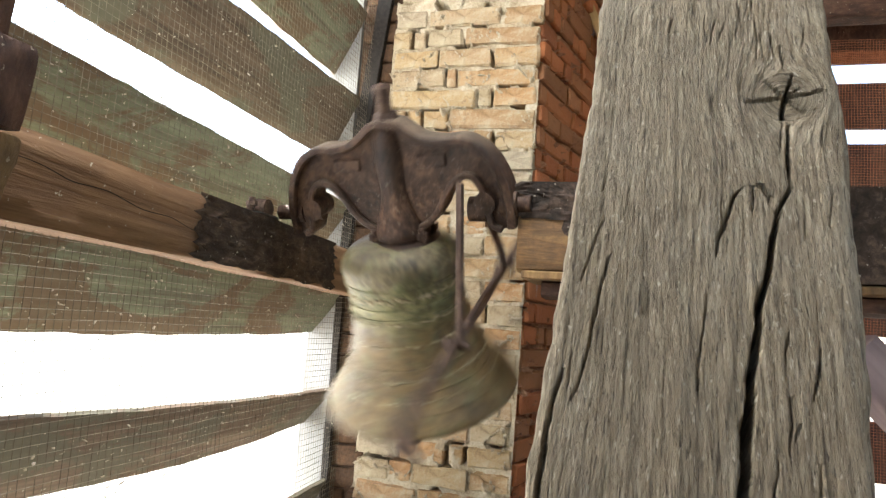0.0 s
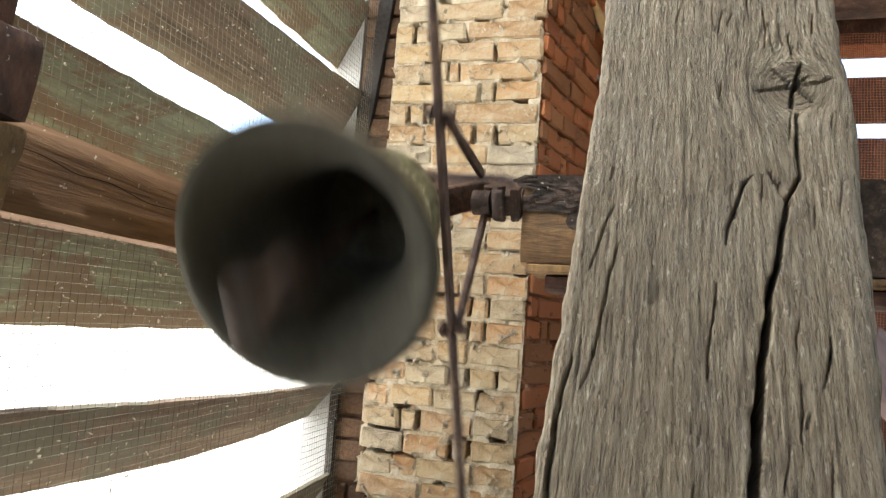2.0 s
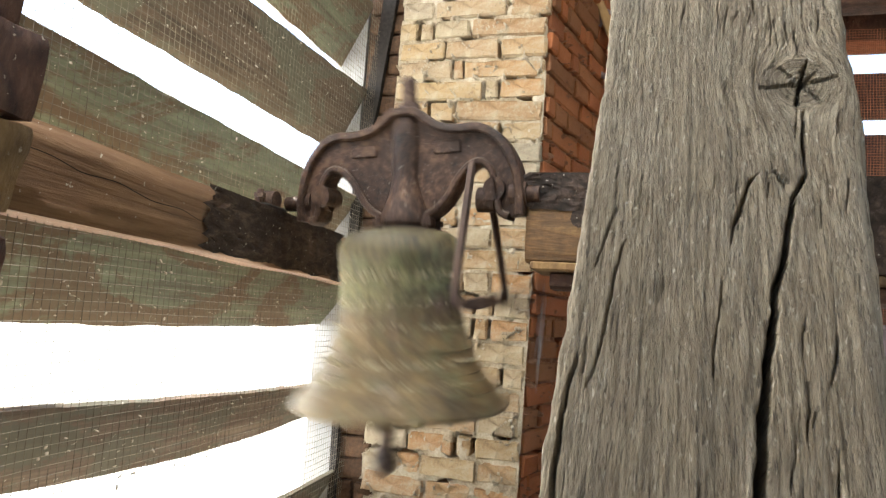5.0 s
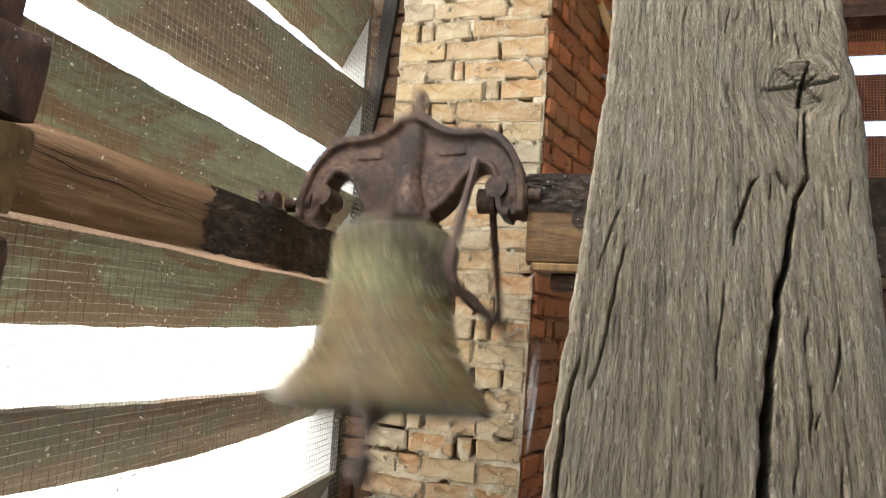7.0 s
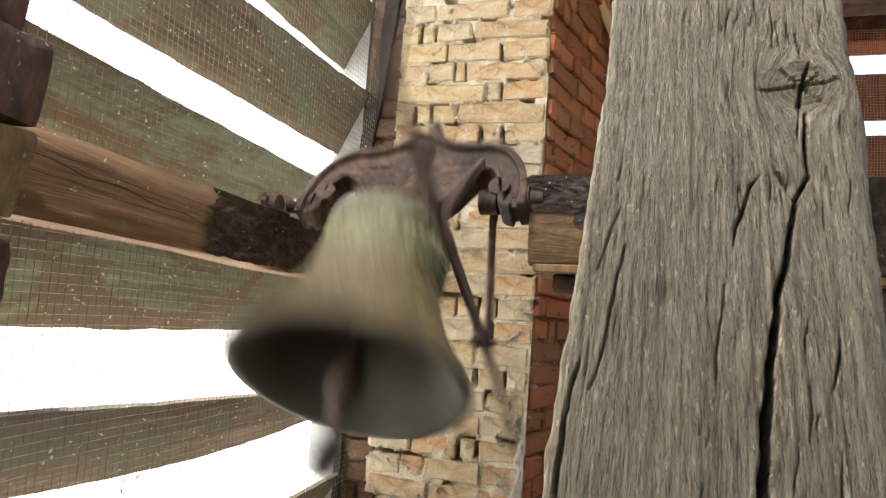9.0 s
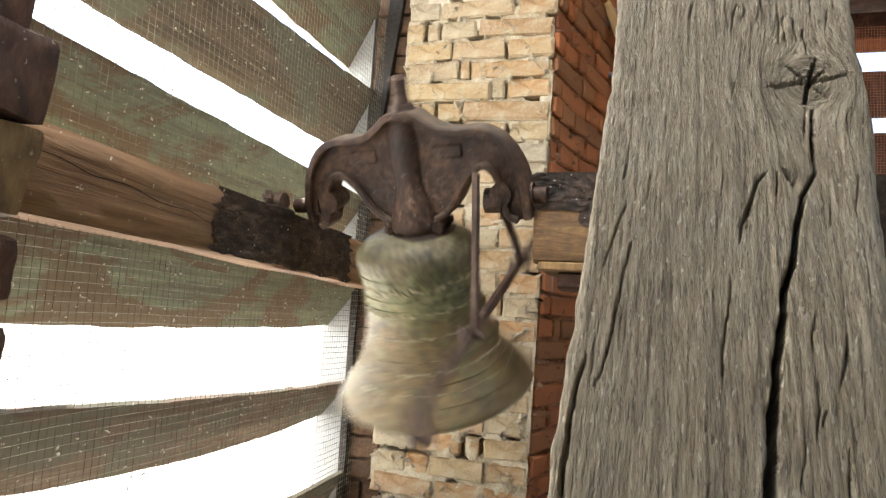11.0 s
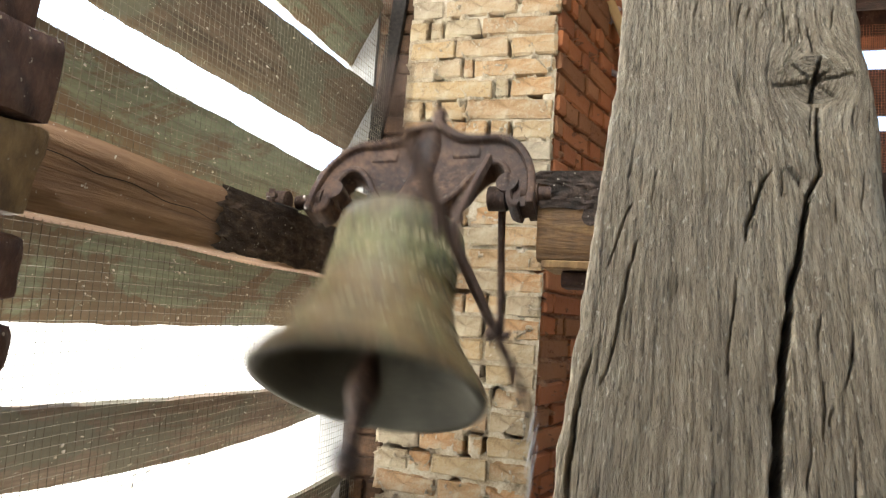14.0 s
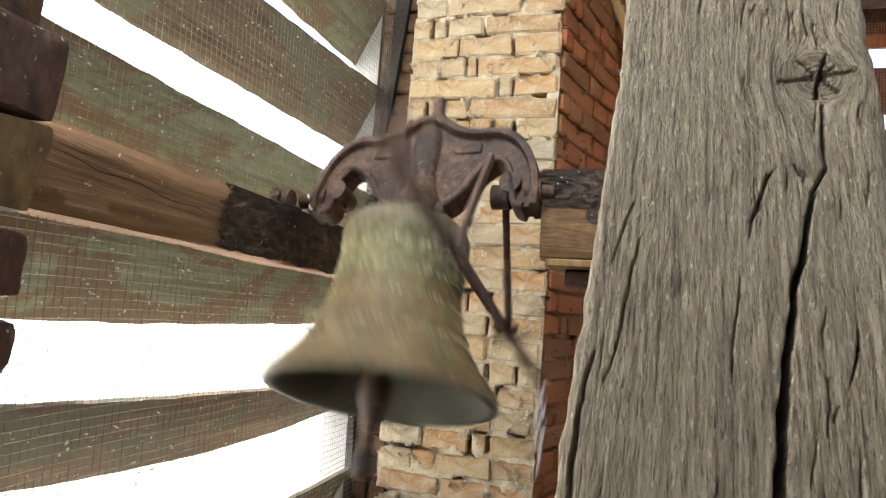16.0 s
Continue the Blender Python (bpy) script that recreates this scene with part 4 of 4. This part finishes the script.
def lever(parent):
    x, h, s, near, far = 0.203, -0.229, 0.212, -0.56, 0.70
    bm = bmesh.new()
    flat_bar(bm, (x, near, h), (x, far, h), 0.026, 0.012, (1, 0, 0), 0.002)
    bar = part("lever", bm, M["bar"], parent, "long rusty iron swing lever bolted to the yoke", 40)
    for y in (-s, s):
        bm = bmesh.new()
        top = (0.190, -0.052, 0.075) if y < 0 else (0.214, 0.02, 0.012)
        flat_bar(bm, top, (x + 0.010, y, h), 0.022, 0.012, (1, 0, 0), 0.002)
        part("strut", bm, M["bar"], bar, "", 40)
        bm = bmesh.new()
        tube(bm, (x - 0.026, y, h), (x + 0.030, y, h), 0.010, 0.010, 6)
        tube(bm, (x - 0.020, y, h), (x - 0.010, y, h), 0.017, 0.017, 6)
        part("bolt", bm, M["bar"], bar, "", 40)
    bm = bmesh.new()
    tube(bm, (0.192, 0, 0), (0.232, 0, 0), 0.028, 0.028, 18)
    part("clamp", bm, M["iron"], bar, "dark iron clamp round the axle", 40)
    bm = bmesh.new()
    tube(bm, (x - 0.006, near + 0.012, h), (x + 0.036, near + 0.012, h), 0.009, 0.009, 10)
    tube(bm, (x + 0.030, near + 0.012, h), (x + 0.044, near + 0.012, h), 0.015, 0.015, 6)
    part("end_bolt", bm, M["bar"], bar, "", 40)
    bm = bmesh.new()
    tube(bm, (x - 0.012, far - 0.012, h), (x + 0.012, far - 0.012, h), 0.008, 0.008, 8)
    part("eye", bm, M["bar"], bar, "", 60)
    return bar


def clapper(parent):
    bm = bmesh.new()
    tube(bm, (0, 0, 0.0), (0, 0, -0.27), 0.011, 0.014, 14)
    lathe(bm, [(0.013, -0.25), (0.024, -0.285), (0.034, -0.325), (0.034, -0.355), (0.022, -0.385), (0.015, -0.415), (0.014, -0.445), (0.024, -0.462), (0.028, -0.482), (0.023, -0.502), (0.010, -0.513), (0.0005, -0.515)], 24)
    ob = part("clapper", bm, M["iron"], parent, "dark iron clapper with a round ball end", 60)
    ob.location = (0, 0, -0.12)
    return ob


def chain(parent):
    bm = bmesh.new()
    ring(bm, (0, 0, -0.016), (1, 0.3, 0), 0.021, 0.0035, 22, 8)
    for k in range(4):
        ring(bm, (0, 0, -0.055 - k * 0.036), (1, 0, 0) if k % 2 else (0, 1, 0), 0.011, 0.0032, 16, 6, 1.9)
    tube(bm, (0, 0, -0.185), (0, 0, -0.24), 0.005, 0.004, 8)
    ob = part("pull_chain", bm, M["chain"], parent, "bright steel chain links hanging from the lever end", 60)
    ob.location = (0.203, 0.715, -0.229)
    return ob


bell = tagged(empty("bell", PIVOT), "bronze church bell swinging in a rusty iron yoke", "bell")
bell_body(bell)
yoke(bell)
lever(bell)
CLAPPER = clapper(bell)
CHAIN = chain(bell)


def bearing(place, label):
    ob = tagged(empty("axle_bearing", Matrix.Translation(place)), label, "bearing")
    bm = bmesh.new()
    box(bm, -0.028, 0.028, -0.05, 0.05, -0.03, -0.006, 0.005)
    part("base", bm, M["grease"], ob, "", 40)
    bm = bmesh.new()
    tube(bm, (-0.024, 0, 0.006), (0.024, 0, 0.006), 0.024, 0.024, 20)
    part("cap", bm, M["bar"], ob, "", 40)
    for y in (-0.038, 0.038):
        bm = bmesh.new()
        tube(bm, (0, y, -0.01), (0, y, 0.028), 0.008, 0.008, 8)
        tube(bm, (0, y, 0.008), (0, y, 0.018), 0.014, 0.014, 6)
        part("bolt", bm, M["bar"], ob, "", 40)
    return ob


bearing((-0.885, 1.44, 1.742), "rusty greased bearing on the brown beam")

# ---------------------------------------------------------------- far side: louvres with red netting, rafter
for z0, z1 in ((2.99, 3.3), (2.681, 2.95), (2.402, 2.596), (2.12, 2.338), (1.84, 2.06), (1.56, 1.78), (1.351, 1.52), (1.0, 1.232), (0.6, 0.9)):
    bm = bmesh.new()
    box(bm, 0.62, 2.2, 3.0, 3.025, z0, z1, 0.004)
    tagged(part("louvre_slat", bm, M["rust_wood"]), "dark red brown louvre board behind red netting", "louvre slat", "louvre boards of the north opening")
red = wire_net("red_netting", 0.62, 1.4, 1.0, 2.75, 0.011, 0.0007, M["red_net"], "coarse red netting hung inside the far louvres", -2.93)
red.matrix_basis = pose(0, 0, 0, 0, 0, -90)
fold = wire_net("red_netting", 0.62, 1.4, 2.635, 2.690, 0.007, 0.0015, M["red_net"], "folded hem of the coarse red netting", -2.90)
fold.matrix_basis = pose(0, 0, 0, 0, 0, -90)
timber("tie_beam", (0.3, 2.78, 2.86), (2.2, 2.78, 2.86), 0.19, 0.12, M["rust_wood"], "dark brown cracked tie beam over the far louvres", "beam", (0, 0, 1), 0.004, 41, 30)
timber("frame_brace", (0.42, 1.50, 1.50), (0.95, 1.50, 0.95), 0.13, 0.10, M["mauve_wood"], "mauve grey planed brace under the axle beam", "timber brace", (0, 1, 0), 0.001, 51, 20)
timber("rafter", (-0.27, 2.55, 2.95), (-0.08, 2.62, 2.52), 0.035, 0.06, M["rafter"], "yellow wooden lath leaning in the niche", "lath", (1, 0, 0), 0.001, 23, 12)

bm = bmesh.new()
way = spline([(-0.15, 2.60, 2.74), (-0.19, 2.60, 2.675), (-0.218, 2.60, 2.61), (-0.222, 2.60, 2.55), (-0.195, 2.61, 2.50), (-0.14, 2.62, 2.47)], 5)
for a, b in zip(way, way[1:]):
    tube(bm, a, b, 0.012, 0.012, 10)
tagged(part("cable", bm, M["mauve_wood"], None, "", 60), "bent grey cable hanging in the dark niche", "cable")

# ---------------------------------------------------------------- bricks, one by one


def brick_mesh(seed, length, height, depth):
    """A worn hand-made brick, its front face towards -y."""
    rng = random.Random(seed)
    bm = bmesh.new()
    box(bm, -length / 2, length / 2, 0, depth, -height / 2, height / 2, min(0.006, length * 0.12))
    for v in bm.verts:
        v.co += Vector((rng.uniform(-1, 1) * 0.004, rng.uniform(-1, 1) * 0.0014, rng.uniform(-1, 1) * 0.0035))
    data = bpy.data.meshes.new("brick")
    bm.to_mesh(data)
    bm.free()
    return data


SHAPES = {}


def lay(parent, m, length, height, pick, material):
    """One brick at m; bricks of like size and material share a mesh."""
    key = (round(length, 2), pick, material.name)
    if key not in SHAPES:
        SHAPES[key] = brick_mesh(len(SHAPES), key[0], height, 0.06)
        SHAPES[key].materials.append(material)
    ob = new("brick", SHAPES[key])
    ob.parent, ob.matrix_basis = parent, m
    return ob


def pier_bricks(parent, rng):
    for k in range(len(BOND)):
        z, course, u, sizes = pier_course(k)
        for i, wide in enumerate(sizes):
            gaps = [0.007 if any(abs(x - e) < 0.002 and abs(y - z) < 0.01 for x, y in OPEN_JOINTS) else 0.003 for e in (u, u + wide)]
            p = Vector((u + (gaps[0] + wide - gaps[1]) / 2, BRICK_Y - rng.uniform(0.002, 0.014), z + rng.uniform(-0.002, 0.002)))
            m = Matrix.Translation(p) @ pose(0, 0, 0, rng.uniform(-2, 2), rng.uniform(-1.2, 1.2), rng.uniform(-2, 2))
            lay(parent, m, max(0.03, wide - sum(gaps)), course - 0.009, rng.randrange(2), M["brick"])
            u += wide


def bonded_bricks(parent, start, way, length, z0, z1, course, rng, material, out, proud=0.0):
    """Courses of stretchers and headers along a face."""
    yaw = math.degrees(math.atan2(way.y, way.x))
    z = z0
    while z < z1:
        u = 0.0
        while u < length - 0.02:
            size = min(rng.choice((0.265, 0.13, 0.13, 0.07)), length - u)
            p = start + way * (u + size / 2) + out * (proud + rng.uniform(-0.002, 0.012)) + Vector((0, 0, z + course / 2))
            p.x += 0.014 * (p.z - 1.9) if parent == jamb else 0.0
            m = Matrix.Translation(p) @ pose(0, 0, 0, rng.uniform(-2, 2), rng.uniform(-1.2, 1.2), yaw + rng.uniform(-1.5, 1.5))
            lay(parent, m, max(0.03, size - 0.011), course - 0.010, rng.randrange(3), material)
            u += size
        z += course


rng = random.Random(5)
pier_bricks(pier, rng)
bonded_bricks(corner, Vector((-0.95, BRICK_Y + 0.023, 0)), Vector((1, 0, 0)), 0.145, 0.86, 2.78, 0.073, rng, M["shade_brick"], Vector((0, -1, 0)), 0.012)
bonded_bricks(jamb, Vector((PIER_X1 - 0.004, BRICK_Y + 0.012, 0)), jamb_way.normalized(), jamb_way.length, 0.86, 2.9, 0.0725, rng, M["red_brick"], jamb_out, 0.004)


# ---------------------------------------------------------------- movement
# turning points of the swing: seconds and degrees, mouth towards the camera positive
TURNS = ((-0.215, -56), (0.45, 80), (1.205, -56), (1.845, 80), (2.55, -55), (3.225, 81), (3.93, -55.5), (4.61, 80), (5.30, -55.5), (5.98, 80), (6.685, -55.5), (7.315, 79), (8.03, -55.5),
         (8.725, 80), (9.40, -55.5), (10.08, 80), (10.77, -55.5), (11.46, 80), (12.14, -55.5), (12.815, 79), (13.545, -55.5), (14.265, 59), (15.02, -44), (15.715, 52), (16.40, -38))


def swing(t):
    """The bell's angle at t, a half wave from one turning point to the next, and how far on it is."""
    for (t0, a0), (t1, a1) in zip(TURNS, TURNS[1:]):
        if t <= t1:
            f = (t - t0) / (t1 - t0)
            c = math.cos(math.pi * f)
            c = (1.12 * c - 0.16 * c ** 3) / 0.96      # a wide swing lingers at its ends
            return a0 + (a1 - a0) * (0.5 - 0.5 * c)
    return TURNS[-1][1]


def strike(t):
    """The clapper's angle inside the bell at t."""
    angle = -0.30 * swing(t)
    for at, top in TURNS:
        angle += 0.80 * top * math.exp(-((t - at - 0.03) / 0.10) ** 2)
    return max(-30.0, min(30.0, angle))


def motions():
    steps = [k / 30 for k in range(0, 481)]
    walk(bell, [(t, PIVOT @ pose(0, 0, 0, -swing(t), 0, 0)) for t in steps])
    hang = Matrix.Translation((0, 0, -0.12))
    # the clapper lags behind the bell and flies up against the rim at each turning point
    walk(CLAPPER, [(t, hang @ pose(0, 0, 0, -strike(t), 0, 0)) for t in steps])
    end = Matrix.Translation((0.203, 0.715, -0.229))
    walk(CHAIN, [(t, end @ pose(0, 0, 0, swing(t), 0, 0)) for t in steps])


motions()
